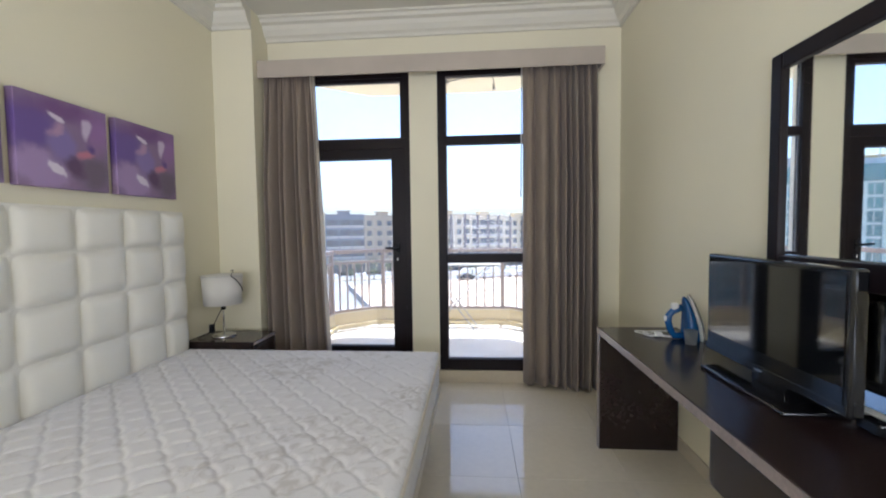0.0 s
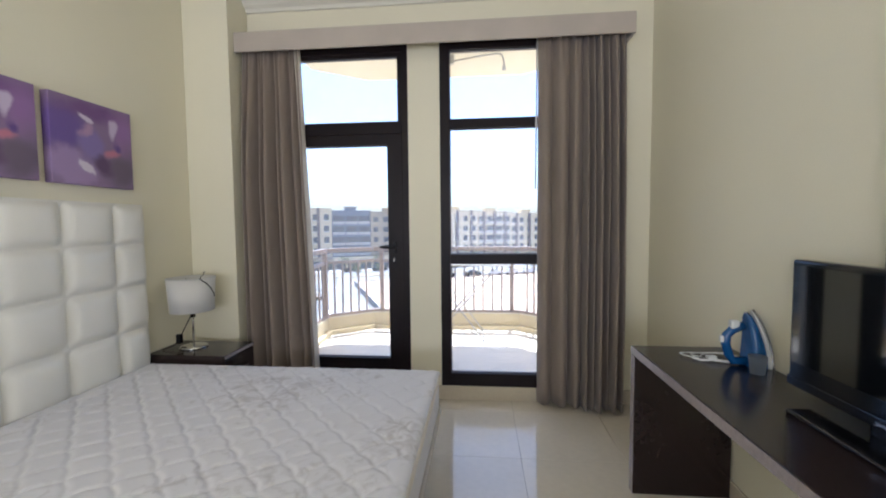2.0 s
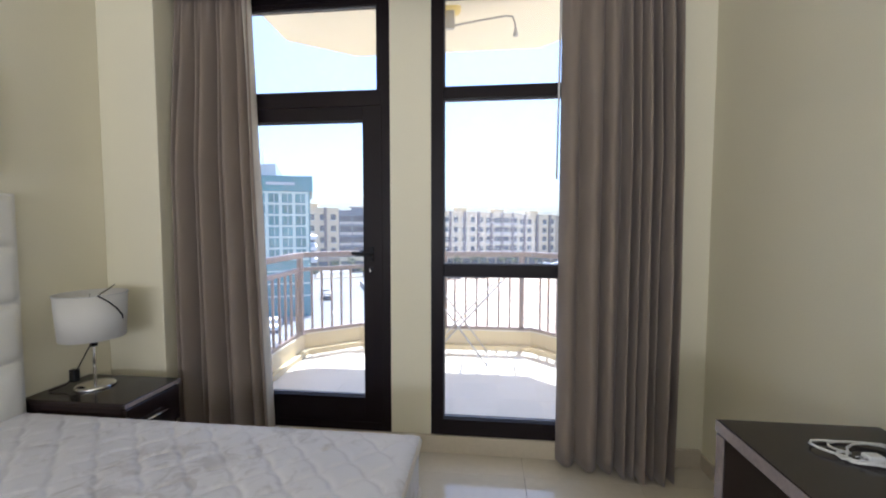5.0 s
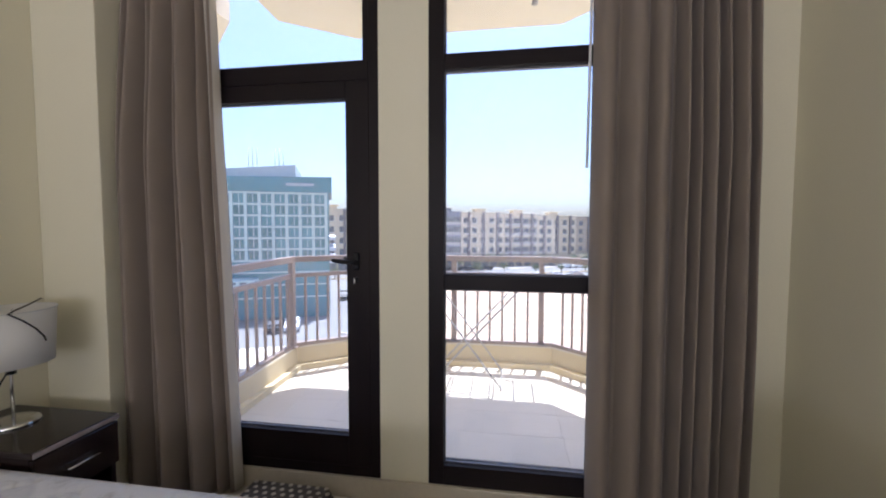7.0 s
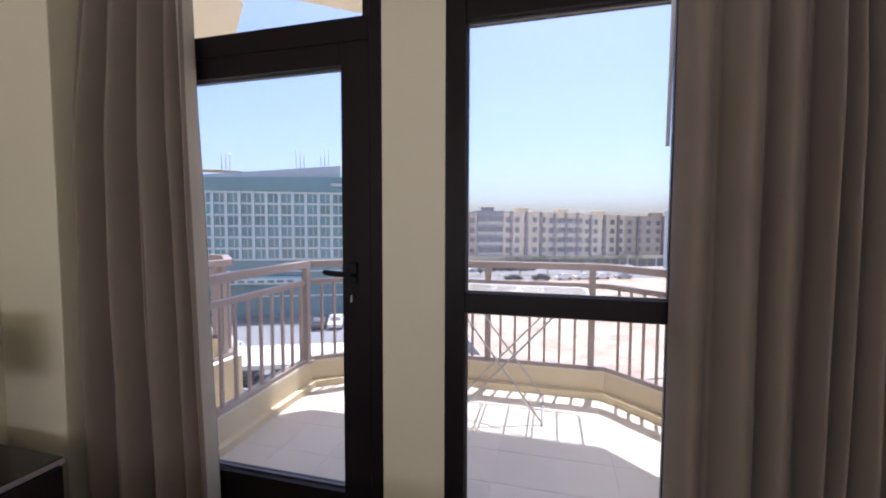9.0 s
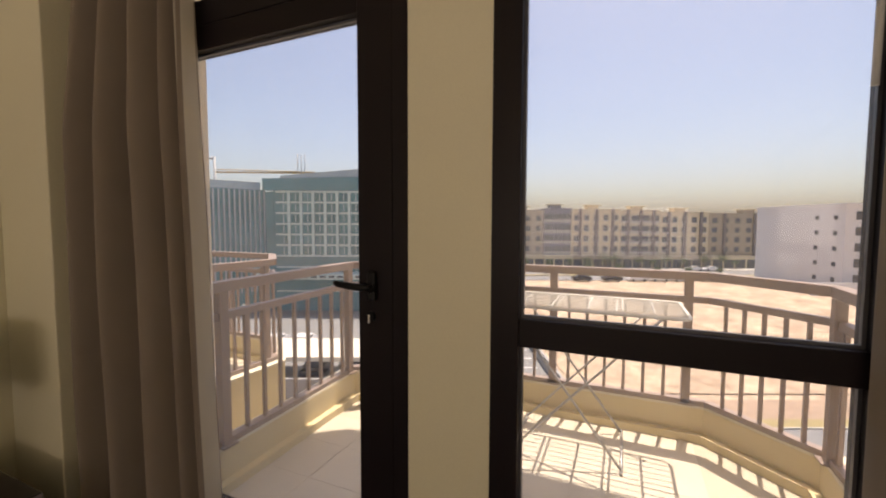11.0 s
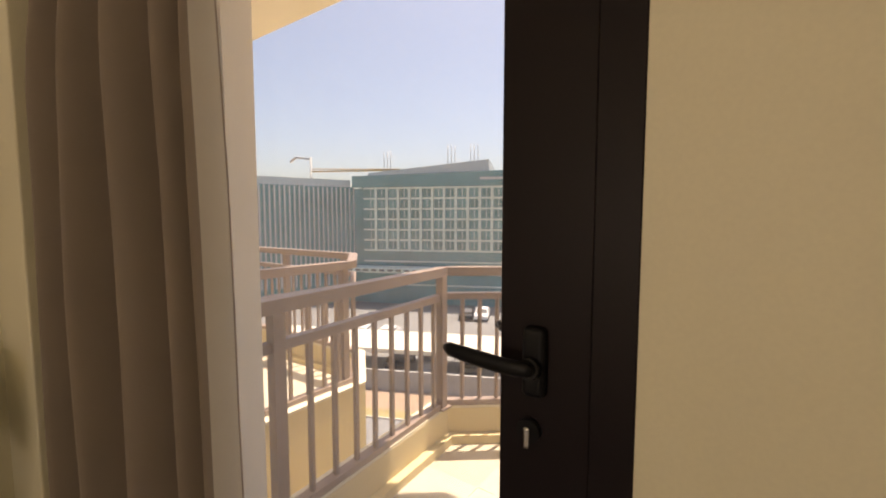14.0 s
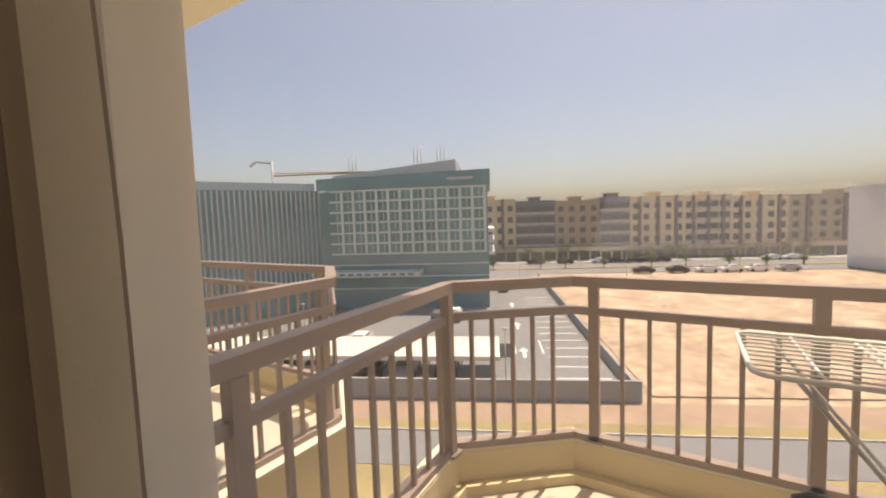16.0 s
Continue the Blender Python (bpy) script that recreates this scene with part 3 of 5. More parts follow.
def quilted(x0, x1, y0, y1, z):
    """The stitched top panel: puffed diamonds with wavy seams, falling off at the rounded rim."""
    bm = bmesh.new()
    n, m = 300, 300
    g = []
    R = 0.035
    for i in range(n + 1):
        row = []
        for j in range(m + 1):
            x, y = x0 + (x1 - x0) * i / n, y0 + (y1 - y0) * j / m
            a = (x + y) * 5.8 + 0.04 * math.sin((x - y) * 36)
            b = (x - y) * 5.8 + 0.04 * math.sin((x + y) * 36)
            da, db = abs(a - round(a)), abs(b - round(b))
            puff = 0.0085 * (min(1, da * 7.0) ** 0.6) * (min(1, db * 7.0) ** 0.6)
            e = min(x - x0, x1 - x, y - y0, y1 - y)
            drop = 0 if e > R else R - math.sqrt(max(0, R * R - (R - e) ** 2))
            sag = 0.008 * noise.noise((x * 1.3, y * 1.3, 0.7)) + 0.003 * noise.noise((x * 6, y * 6, 2))
            row.append(bm.verts.new((x, y, z - 0.011 + puff * min(1, e / 0.05) + sag * min(1, e / 0.15) - drop * 0.8)))
        g.append(row)
    for i in range(n):
        for j in range(m):
            bm.faces.new((g[i][j], g[i + 1][j], g[i + 1][j + 1], g[i][j + 1])).smooth = True
    ring = [g[i][0] for i in range(n + 1)] + [g[n][j] for j in range(1, m + 1)] + [g[i][m] for i in range(n - 1, -1, -1)] + [g[0][j] for j in range(m - 1, 0, -1)]
    low = [bm.verts.new((v.co.x, v.co.y, z - 0.06)) for v in ring]
    k = len(ring)
    for i in range(k):
        bm.faces.new((ring[i], low[i], low[(i + 1) % k], ring[(i + 1) % k])).smooth = True
    bm.faces.new(low[::-1])
    bmesh.ops.recalc_face_normals(bm, faces=bm.faces)
    return bm


MX0, MX1, MY0, MY1 = -1.735, 0.135, 1.45, 3.25
mattress = thing("mattress", (-0.78, 2.35, 0.26), "bare white quilted mattress with grey stains on the bed base", "mattress")
part("quilted_top", quilted(MX0, MX1, MY0, MY1, 0.513), MATTRESS, mattress, "white diamond-quilted top, stained")
part("core", B(MX0 + 0.012, MX1 - 0.008, MY0 + 0.008, MY1 - 0.008, 0.26, 0.45, bevel=0.02, seg=3), MATTRESS, mattress)
for z in (0.275, 0.482):
    rr = 0.05
    pts = []
    for cx, cy, a0 in ((MX1 - rr, MY1 - rr, 0), (MX0 + rr, MY1 - rr, 90), (MX0 + rr, MY0 + rr, 180), (MX1 - rr, MY0 + rr, 270)):
        pts += [(cx + rr * math.cos(radians(a0 + k * 15)), cy + rr * math.sin(radians(a0 + k * 15)), z) for k in range(7)]
    part("piping", T(pts, 0.008, 8, closed=True), LINING, mattress, "pale piped edge")


def tufted(y0, y1, z0, z1):
    """One stuffed square of the headboard, swelling towards the middle."""
    bm = bmesh.new()
    n = 12
    g = [[None] * (n + 1) for _ in range(n + 1)]
    for i in range(n + 1):
        for j in range(n + 1):
            u, v = i / n, j / n
            s = min(1, 5.5 * min(u, 1 - u)) * min(1, 5.5 * min(v, 1 - v))
            s = math.sin(min(1, s) * math.pi / 2) ** 0.7
            bulge = 0.030 * s + 0.016 * math.sin(math.pi * u) * math.sin(math.pi * v)
            g[i][j] = bm.verts.new((HX - 0.035 + bulge + 0.003 * noise.noise((y0 * 7 + u, z0 * 7 + v * 2, 1)), y0 + (y1 - y0) * u, z0 + (z1 - z0) * v))
    for i in range(n):
        for j in range(n):
            bm.faces.new((g[i][j], g[i + 1][j], g[i + 1][j + 1], g[i][j + 1])).smooth = True
    bmesh.ops.recalc_face_normals(bm, faces=bm.faces)
    for f in bm.faces:
        if f.normal.x < 0:
            f.normal_flip()
    return bm


headboard = thing("headboard", (HX - 0.04, 2.3, 0.2), "white tufted leatherette headboard fixed to the wall", "headboard")
part("backing", B(XL, HX - 0.03, 1.165, 3.265, 0.15, 1.512, bevel=0.006), LEATHER, headboard)
cols = [3.26, 3.043, 2.743, 2.438, 2.122, 1.805, 1.49, 1.17]
rows_z = [1.507, 1.27, 1.012, 0.740, 0.46, 0.17]
for a, b in zip(cols, cols[1:]):
    for c, d in zip(rows_z, rows_z[1:]):
        part("tufted_square", tufted(b, a, d, c), LEATHER, headboard)
for yy in cols[1:-1]:
    for zz in rows_z[1:-1]:
        part("button", lathe([(0.0, 0.0), (0.009, 0.0), (0.011, 0.004), (0.0, 0.008)], (HX - 0.034, yy, zz - 0.004), 10), LEATHER, headboard)


def canvas(y0, y1, z0, z1, label):
    c = thing("canvas_picture", (XL, (y0 + y1) / 2, z0), label, "picture", "canvas pictures above the headboard")
    part("canvas", B(XL + 0.004, -1.742, y0, y1, z0, z1, bevel=0.003), CANVAS, c)
    part("stretcher", B(XL, XL + 0.004, y0 + 0.03, y1 - 0.03, z0 + 0.03, z1 - 0.03), EDGE, c)


canvas(2.715, 3.195, 1.60, 2.055, "square purple abstract canvas print on the cream wall")
canvas(2.17, 2.655, 1.60, 2.055, "square violet and mauve abstract canvas print on the wall")
canvas(1.63, 2.115, 1.60, 2.055, "square purple abstract canvas above the white headboard")

NX, NY0, NY1, NZ = -1.242, 3.268, 3.607, 0.547
stand = thing("nightstand", (-1.51, 3.44, 0), "dark espresso nightstand with a drawer beside the bed", "nightstand")
part("top", B(XL + 0.005, NX - 0.004, NY0, NY1, NZ - 0.025, NZ, bevel=0.004), WOOD, stand)
part("side_panel", B(XL + 0.01, NX - 0.025, NY0 + 0.005, NY0 + 0.025, 0, NZ - 0.025), WOOD, stand)
part("side_panel", B(XL + 0.01, NX - 0.025, NY1 - 0.025, NY1 - 0.005, 0, NZ - 0.025), WOOD, stand)
part("back_panel", B(XL + 0.01, XL + 0.025, NY0 + 0.025, NY1 - 0.025, 0.05, NZ - 0.025), WOOD, stand)
part("bottom", B(XL + 0.025, NX - 0.025, NY0 + 0.025, NY1 - 0.025, 0.05, 0.07), WOOD, stand)
dr = part("drawer", B(NX - 0.025, NX - 0.005, NY0 + 0.005, NY1 - 0.005, NZ - 0.215, NZ - 0.032, bevel=0.003), WOOD, stand)
part("edge_band", B(NX - 0.0035, NX - 0.0005, NY0 + 0.002, NY1 - 0.002, NZ - 0.022, NZ - 0.003), EDGE, stand, "worn pale edge of the top")
part("handle", T([(NX - 0.005, 3.38, NZ - 0.12), (NX + 0.015, 3.38, NZ - 0.12), (NX + 0.015, 3.50, NZ - 0.12), (NX - 0.005, 3.50, NZ - 0.12)], 0.005, 8), CHROME, dr, "slim metal handle")

LX, LY = -1.59, 3.455
lamp = thing("table_lamp", (LX, LY, NZ), "chrome table lamp with a white oval cloth shade, unlit", "lamp")
part("base", lathe([(0, 0), (0.085, 0), (0.088, 0.006), (0.078, 0.014), (0.02, 0.019), (0, 0.019)], (LX, LY, NZ)), CHROME, lamp, "oval chrome base")
part("stem", T([(LX, LY, NZ + 0.015), (LX, LY, 0.915)], 0.0065, 12), CHROME, lamp)
part("socket", T([(LX, LY, 0.755), (LX, LY, 0.815)], 0.017, 14), BLACK, lamp, "black bulb socket")
sh = lathe([(0.142, 0), (0.155, 0.225), (0.152, 0.225), (0.139, 0), (0.142, 0)], (LX, LY, 0.80), 56)
bmesh.ops.scale(sh, vec=(0.92, 1, 1), space=Matrix.Translation((-LX, 0, 0)), verts=sh.verts)
part("shade", sh, SHADE, lamp, "white drum shade")
part("shade_ring", T([(LX + 0.1430 * math.cos(k * math.pi / 24), LY + 0.1555 * math.sin(k * math.pi / 24), 1.025) for k in range(48)], 0.0025, 6, closed=True), WHITE, lamp)
sp = bmesh.new()
for k in range(3):
    a = k * 2.0944 + 0.4
    tube(sp, [(LX, LY, 0.915), (LX + 0.135 * math.cos(a), LY + 0.150 * math.sin(a), 1.005)], 0.0022, 6)
part("shade_spider", sp, CHROME, lamp, "wire shade carrier")
part("cable", T([(LX - 0.02, LY + 0.145, 1.045), (LX + 0.03, LY + 0.10, 1.055), (LX + 0.07, LY + 0.03, 1.045), (LX + 0.10, LY - 0.04, 1.035), (LX + 0.125, LY - 0.085, 1.027), (LX + 0.144, LY - 0.05, 0.995), (LX + 0.149, LY - 0.01, 0.955), (LX + 0.148, LY + 0.02, 0.915), (LX + 0.141, LY + 0.03, 0.895)], 0.0035, 6), BLACK, lamp, "dark cable slung over the shade")
part("cable", T([(LX, LY, 0.785), (LX - 0.02, LY - 0.02, 0.73), (LX - 0.05, LY - 0.035, 0.66), (LX - 0.07, LY - 0.04, 0.615), (LX - 0.10, LY - 0.06, 0.572), (LX - 0.15, LY - 0.10, 0.552)], 0.0035, 6), BLACK, lamp, "dark hanging cable")
part("inline_switch", B(LX - 0.09, LX - 0.055, LY - 0.055, LY - 0.025, 0.58, 0.645, bevel=0.006), BLACK, lamp, "black in-line switch")

desk = thing("desk", (1.38, 1.2, 0), "long dark espresso wall desk with a panel leg and drawers", "desk")
part("top", B(1.14, XR - 0.012, -0.6, 2.972, 0.708, 0.75, bevel=0.003), WOOD, desk)
part("edge_band", B(1.1365, 1.1395, -0.6, 2.975, 0.711, 0.747), EDGE, desk, "pale worn front edge")
part("edge_band", B(1.142, XR - 0.014, 2.9725, 2.9755, 0.711, 0.747), EDGE, desk, "pale worn end edge")
part("panel_leg", B(1.14, XR - 0.014, 2.925, 2.970, 0.0, 0.708, bevel=0.003), WOOD, desk)
part("panel_leg", B(1.14, XR - 0.014, -0.6, -0.555, 0.0, 0.708, bevel=0.003), WOOD, desk)
part("edge_band", B(1.1365, 1.1395, 2.927, 2.968, 0.003, 0.706), EDGE, desk, "pale worn leg edge")
drw = part("drawer_box", B(1.20, XR - 0.014, 0.35, 1.89, 0.44, 0.708, bevel=0.035, seg=4), WOOD, desk, "rounded dark drawer case")
part("drawer_front", B(1.188, 1.20, 0.42, 1.10, 0.475, 0.665, bevel=0.004), WOOD, desk)
part("drawer_front", B(1.188, 1.20, 1.11, 1.82, 0.475, 0.665, bevel=0.004), WOOD, desk)

mir = thing("wall_mirror", (XR, 1.4, 0.752), "tall dark-framed wall mirror standing behind the desk", "mirror")
for a in ((2.125, 2.185, 0.79, 2.04), (0.60, 0.66, 0.79, 2.04)):
    part("frame_bar", B(1.585, XR, a[0], a[1], a[2], a[3], bevel=0.006), FRAME, mir)
part("frame_bar", B(1.585, XR, 0.66, 2.125, 1.975, 2.04, bevel=0.006), FRAME, mir)
part("frame_bar", B(1.585, XR, 0.66, 2.125, 1.155, 1.245, bevel=0.006), FRAME, mir)
part("mirror_pane", B(1.602, XR, 0.66, 2.125, 1.245, 1.975), MIRROR, mir, "clear mirror glass")
part("mirror_pane", B(1.602, XR, 0.66, 2.125, 0.79, 1.155), MIRROR, mir, "clear mirror glass")
part("sill_strip", B(1.585, XR, 0.60, 2.185, 0.751, 0.789, bevel=0.003), WHITE, mir, "white strip along the desk")

tv = thing("television", (1.46, 2.0, 0.75), "black flat-screen television, switched off, on the desk", "television")
tvb = part("housing", B(1.455, 1.50, 1.635, 2.365, 0.80, 1.24, bevel=0.010, seg=3), BLACK, tv)
part("screen", B(1.4515, 1.4545, 1.657, 2.343, 0.842, 1.220), SCREEN, tv, "dark glossy screen")
part("bezel_lip", B(1.447, 1.4548, 1.64, 2.36, 0.806, 0.838, bevel=0.003), BLACK, tv)
part("rear_bulge", B(1.50, 1.545, 1.78, 2.22, 0.84, 1.12, bevel=0.02, seg=3), BLACK, tv)
part("neck", B(1.465, 1.50, 1.93, 2.07, 0.765, 0.81, bevel=0.006), BLACK, tv)
part("foot", B(1.36, 1.575, 1.76, 2.24, 0.7505, 0.766, bevel=0.007, seg=3), BLACK, tv, "gloss black stand foot")
part("badge", B(1.4455, 1.4468, 1.985, 2.03, 0.816, 0.824), STEEL, tv, "small silver badge bar")
part("button_bar", B(1.4455, 1.4468, 1.66, 1.70, 0.812, 0.816), STEEL, tv)
box_small = solid("power_adapter", B(1.535, 1.58, 1.63, 1.71, 0.7505, 0.79, bevel=0.008, seg=3), BLACK, "black power adapter on the desk", "adapter")

# clothes iron, standing on its heel
IX, IY, IZ = 1.535, 2.70, 0.7505


def iron_slab(r0, r1, top):
    """An upright hull with the pointed outline of an iron; r: distance from the wall side."""
    bm = bmesh.new()
    faces = []
    for r, wmul in ((r0, 1.0), (r1, 0.8)):
        left = []
        for k in range(13):
            h = k / 12
            wdt = 0.050 * math.sqrt(max(0.0, 1 - h ** 2.2)) * wmul + 0.002
            left.append((r, wdt, h * top))
        faces.append(left)
    vs = []
    for left in faces:
        loop = [bm.verts.new((IX + r0 + (x - r0) * (1 - 0.8 * z / top) - 0.075 * (z / 0.28) ** 1.6 + 0.03, IY + y, IZ + z)) for x, y, z in left]
        loop += [bm.verts.new((IX + r0 + (x - r0) * (1 - 0.8 * z / top) - 0.075 * (z / 0.28) ** 1.6 + 0.03, IY - y, IZ + z)) for x, y, z in reversed(left)]
        vs.append(loop)
    k = len(vs[0])
    bm.faces.new(vs[0])
    bm.faces.new(vs[1][::-1])
    for i in range(k):
        bm.faces.new((vs[0][i], vs[0][(i + 1) % k], vs[1][(i + 1) % k], vs[1][i])).smooth = True
    bmesh.ops.recalc_face_normals(bm, faces=bm.faces)
    return bm


iron = thing("clothes_iron", (IX, IY, IZ), "blue and white steam iron standing upright on the desk", "iron")
part("soleplate", iron_slab(0.040, 0.030, 0.245), STEEL, iron, "pale steel soleplate")
part("skirt", iron_slab(0.030, 0.012, 0.240), WHITE, iron, "white skirt")
part("body", iron_slab(0.012, -0.050, 0.232), BLUE, iron, "blue plastic body")
part("handle", T([(IX - 0.015, IY, IZ + 0.02), (IX - 0.07, IY, IZ + 0.02), (IX - 0.088, IY, IZ + 0.05), (IX - 0.100, IY, IZ + 0.095), (IX - 0.098, IY, IZ + 0.130), (IX - 0.075, IY, IZ + 0.155), (IX - 0.03, IY, IZ + 0.175)], 0.018, 14), BLUE, iron, "blue handle")
part("spray_cap", B(IX - 0.085, IX - 0.050, IY - 0.016, IY + 0.016, IZ + 0.158, IZ + 0.198, bevel=0.008, seg=3), WHITE, iron, "white spray nozzle")
part("button", B(IX - 0.124, IX - 0.108, IY - 0.011, IY + 0.011, IZ + 0.10, IZ + 0.13, bevel=0.006), WHITE, iron, "white steam button")
coil = []
for k in range(60):
    a = k / 60 * 2 * math.pi * 2.6
    r = 0.075 + 0.04 * math.sin(k * 0.31) + 0.012 * math.sin(k * 0.9)
    coil.append((1.40 + r * 1.25 * math.cos(a), 2.77 + r * 0.8 * math.sin(a), 0.7545 + 0.004 * (1 + math.sin(k * 0.8))))
coil += [(1.46, 2.72, 0.756), (1.50, 2.70, 0.757), (IX - 0.03, IY, 0.765)]
part("cable", T(coil, 0.0034, 7), WHITE, iron, "coiled white power cable")
plug = part("plug", B(1.385, 1.425, 2.735, 2.765, 0.752, 0.775, bevel=0.005), WHITE, iron, "white mains plug")
part("pin", T([(1.385, 2.743, 0.764), (1.367, 2.741, 0.764)], 0.0024, 6), STEEL, plug)
part("pin", T([(1.385, 2.757, 0.764), (1.367, 2.755, 0.764)], 0.0024, 6), STEEL, plug)
cup = solid("measuring_cup", lathe([(0, 0), (0.026, 0), (0.033, 0.072), (0.0318, 0.072), (0.025, 0.002), (0, 0.002)], (1.505, 2.60, 0.7506), 28), CUP, "small clear plastic measuring cup on the desk", "cup")

# folded dotted mat below the balcony door
mat = thing("folded_mat", (-0.6, 3.84, 0), "folded dark mat with cream dots on the floor by the door", "mat")
for k in range(3):
    part("fold", B(-0.84 + 0.01 * k, -0.40 - 0.006 * k, 3.74, 3.955 - 0.01 * k, 0.001 + k * 0.027, 0.027 + k * 0.027, bevel=0.011, seg=3), DOTS, mat)
for i in range(9):
    for j in range(5):
        part("dot", lathe([(0, 0), (0.012, 0), (0.010, 0.0015), (0, 0.002)], (-0.80 + i * 0.047 + (j % 2) * 0.022, 3.765 + j * 0.038, 0.0815), 10), DOTW, mat)


# ---- balconies ----
BZ = 0.12
OUT = [(-1.345, YO), (-1.40, 5.40), (-0.93, 5.76), (0.85, 5.76), (1.27, 5.36), (1.22, YO)]


def offset(path, d):
    """The outline moved d outwards (away from the middle)."""
    out = []
    for i, p in enumerate(path):
        ns = []
        for a, b in ((i - 1, i), (i, i + 1)):
            if a < 0 or b >= len(path):
                continue
            dx, dy = path[b][0] - path[a][0], path[b][1] - path[a][1]
            L = math.hypot(dx, dy)
            ns.append((-dy / L, dx / L))
        nx, ny = sum(n[0] for n in ns) / len(ns), sum(n[1] for n in ns) / len(ns)
        k = d / max(0.5, nx * nx + ny * ny)
        x, y = p[0] + nx * k, p[1] + ny * k
        if i in (0, len(path) - 1):
            y = path[i][1]
        out.append((x, y))
    return out


def strip(path, d0, d1, z0, z1):
    """A low wall along the outline between two offsets."""
    bm = bmesh.new()
    A, C = offset(path, d0), offset(path, d1)
    for i in range(len(path) - 1):
        prism(bm, [A[i], A[i + 1], C[i + 1], C[i]], z0, z1)
    return bm


def balcony(neighbour):
    tag = "neighbouring balcony" if neighbour else "balcony"
    grp = "balconies"
    b = thing("balcony", (0, 5.0, BZ - 0.3), "yellow rendered " + tag + " slab with a low kerb", "balcony", grp, "structure")
    part("slab", prism(bmesh.new(), offset(OUT, 0.075), BZ - 0.45, BZ - 0.012), RENDER, b)
    part("kerb", strip(OUT, -0.03, 0.075, BZ - 0.012, 0.305), RENDER, b, "yellow rendered kerb")
    part("coping", strip(OUT, -0.028, 0.08, 0.3055, 0.318), COPING, b, "pale coping on the kerb")
    part("skirting", strip(OUT, -0.075, -0.0305, BZ - 0.006, BZ + 0.045), RENDER, b, "rendered skirting")
    r = thing("balcony_railing", (0, 5.7, 0.318), "taupe metal railing with upright bars on the " + tag, "railing", "balcony railings")
    for (p, q) in zip(OUT, OUT[1:]):
        part("top_rail", bar(bmesh.new(), (*p, 1.085), (*q, 1.085), 0.060, 0.048), RAIL, r)
        part("middle_rail", bar(bmesh.new(), (*p, 0.945), (*q, 0.945), 0.04, 0.035), RAIL, r)
        part("bottom_rail", bar(bmesh.new(), (*p, 0.333), (*q, 0.333), 0.045, 0.03), RAIL, r)
        L = math.hypot(q[0] - p[0], q[1] - p[1])
        if L < 0.9:
            n = 6
        else:
            n = max(2, round(L / 0.113))
        for k in range(1, n):
            x, y = p[0] + (q[0] - p[0]) * k / n, p[1] + (q[1] - p[1]) * k / n
            part("bar", bar(bmesh.new(), (x, y, 0.345), (x, y, 0.945), 0.018, 0.018), RAIL, r)
    for x, y, w in ((-1.337, 4.31, 0.044), (-1.385, 5.345, 0.044), (-0.829, 5.76, 0.045), (-0.029, 5.76, 0.045), (0.744, 5.76, 0.045), (1.255, 5.30, 0.044), (1.212, 4.31, 0.044)):
        post = part("post", bar(bmesh.new(), (x, y, 0.325), (x, y, 1.06), w, w), RAIL, r)
        part("foot_plate", B(x - 0.04, x + 0.04, y - 0.035, y + 0.045, 0.318, 0.326), RAIL, post)
    return b, r


own_slab, own_rail = balcony(False)
nb, nr = balcony(True)
for ob in (nb, nr):
    ob.location.x += -3.36
    ob.location.y += -0.02
solid("balcony_floor", prism(bmesh.new(), offset(OUT, -0.03), BZ - 0.03, BZ - 0.004), GROUT, "beige tiled balcony floor", "floor", "structure")
solid("balcony_floor", prism(bmesh.new(), [(x - 3.36, y) for x, y in offset(OUT, -0.03)], BZ - 0.03, BZ), BALTILE, "beige tiled floor of the neighbouring balcony", "floor", "structure")
SOF = 3.145
YELLOWED = material("yellowed_plastic", (0.72, 0.56, 0.16), 0.5, vary=0.08, bump=0.0)
for dx in (0, -3.36):
    up = thing("balcony_above", (dx, 5.0, SOF), "cream rendered underside of the balcony above", "balcony", "balconies above", "structure")
    part("slab", prism(bmesh.new(), [(x + dx, y) for x, y in offset(OUT, 0.13)], SOF, SOF + 0.5), OUTWALL, up)
    part("coping", strip([(x + dx, y) for x, y in OUT], -0.1, 0.16, SOF + 0.5, SOF + 0.52), COPING, up)

arm = thing("soffit_lamp_arm", (0.35, 5.2, SOF - 0.1), "thin bent metal arm fixed under the balcony slab", "bracket")
part("rod", T([(0.02, 5.05, SOF - 0.15), (0.29, 5.05, SOF - 0.11), (0.54, 5.05, SOF - 0.08), (0.59, 5.05, SOF - 0.09), (0.61, 5.05, SOF - 0.14), (0.615, 5.05, SOF - 0.19)], 0.009, 8), RACKGREY, arm)
part("nozzle", lathe([(0, 0), (0.024, 0), (0.012, 0.06), (0, 0.06)], (0.615, 5.05, SOF - 0.245), 14), RACKGREY, arm)
part("bracket", B(0.05, 0.12, 5.03, 5.07, SOF - 0.165, SOF, bevel=0.004), RACKGREY, arm)
part("ceiling_rose", lathe([(0, 0), (0.10, 0), (0.105, 0.02), (0, 0.02)], (0.07, 5.05, SOF - 0.021), 28), YELLOWED, arm, "round yellowed ceiling plate")

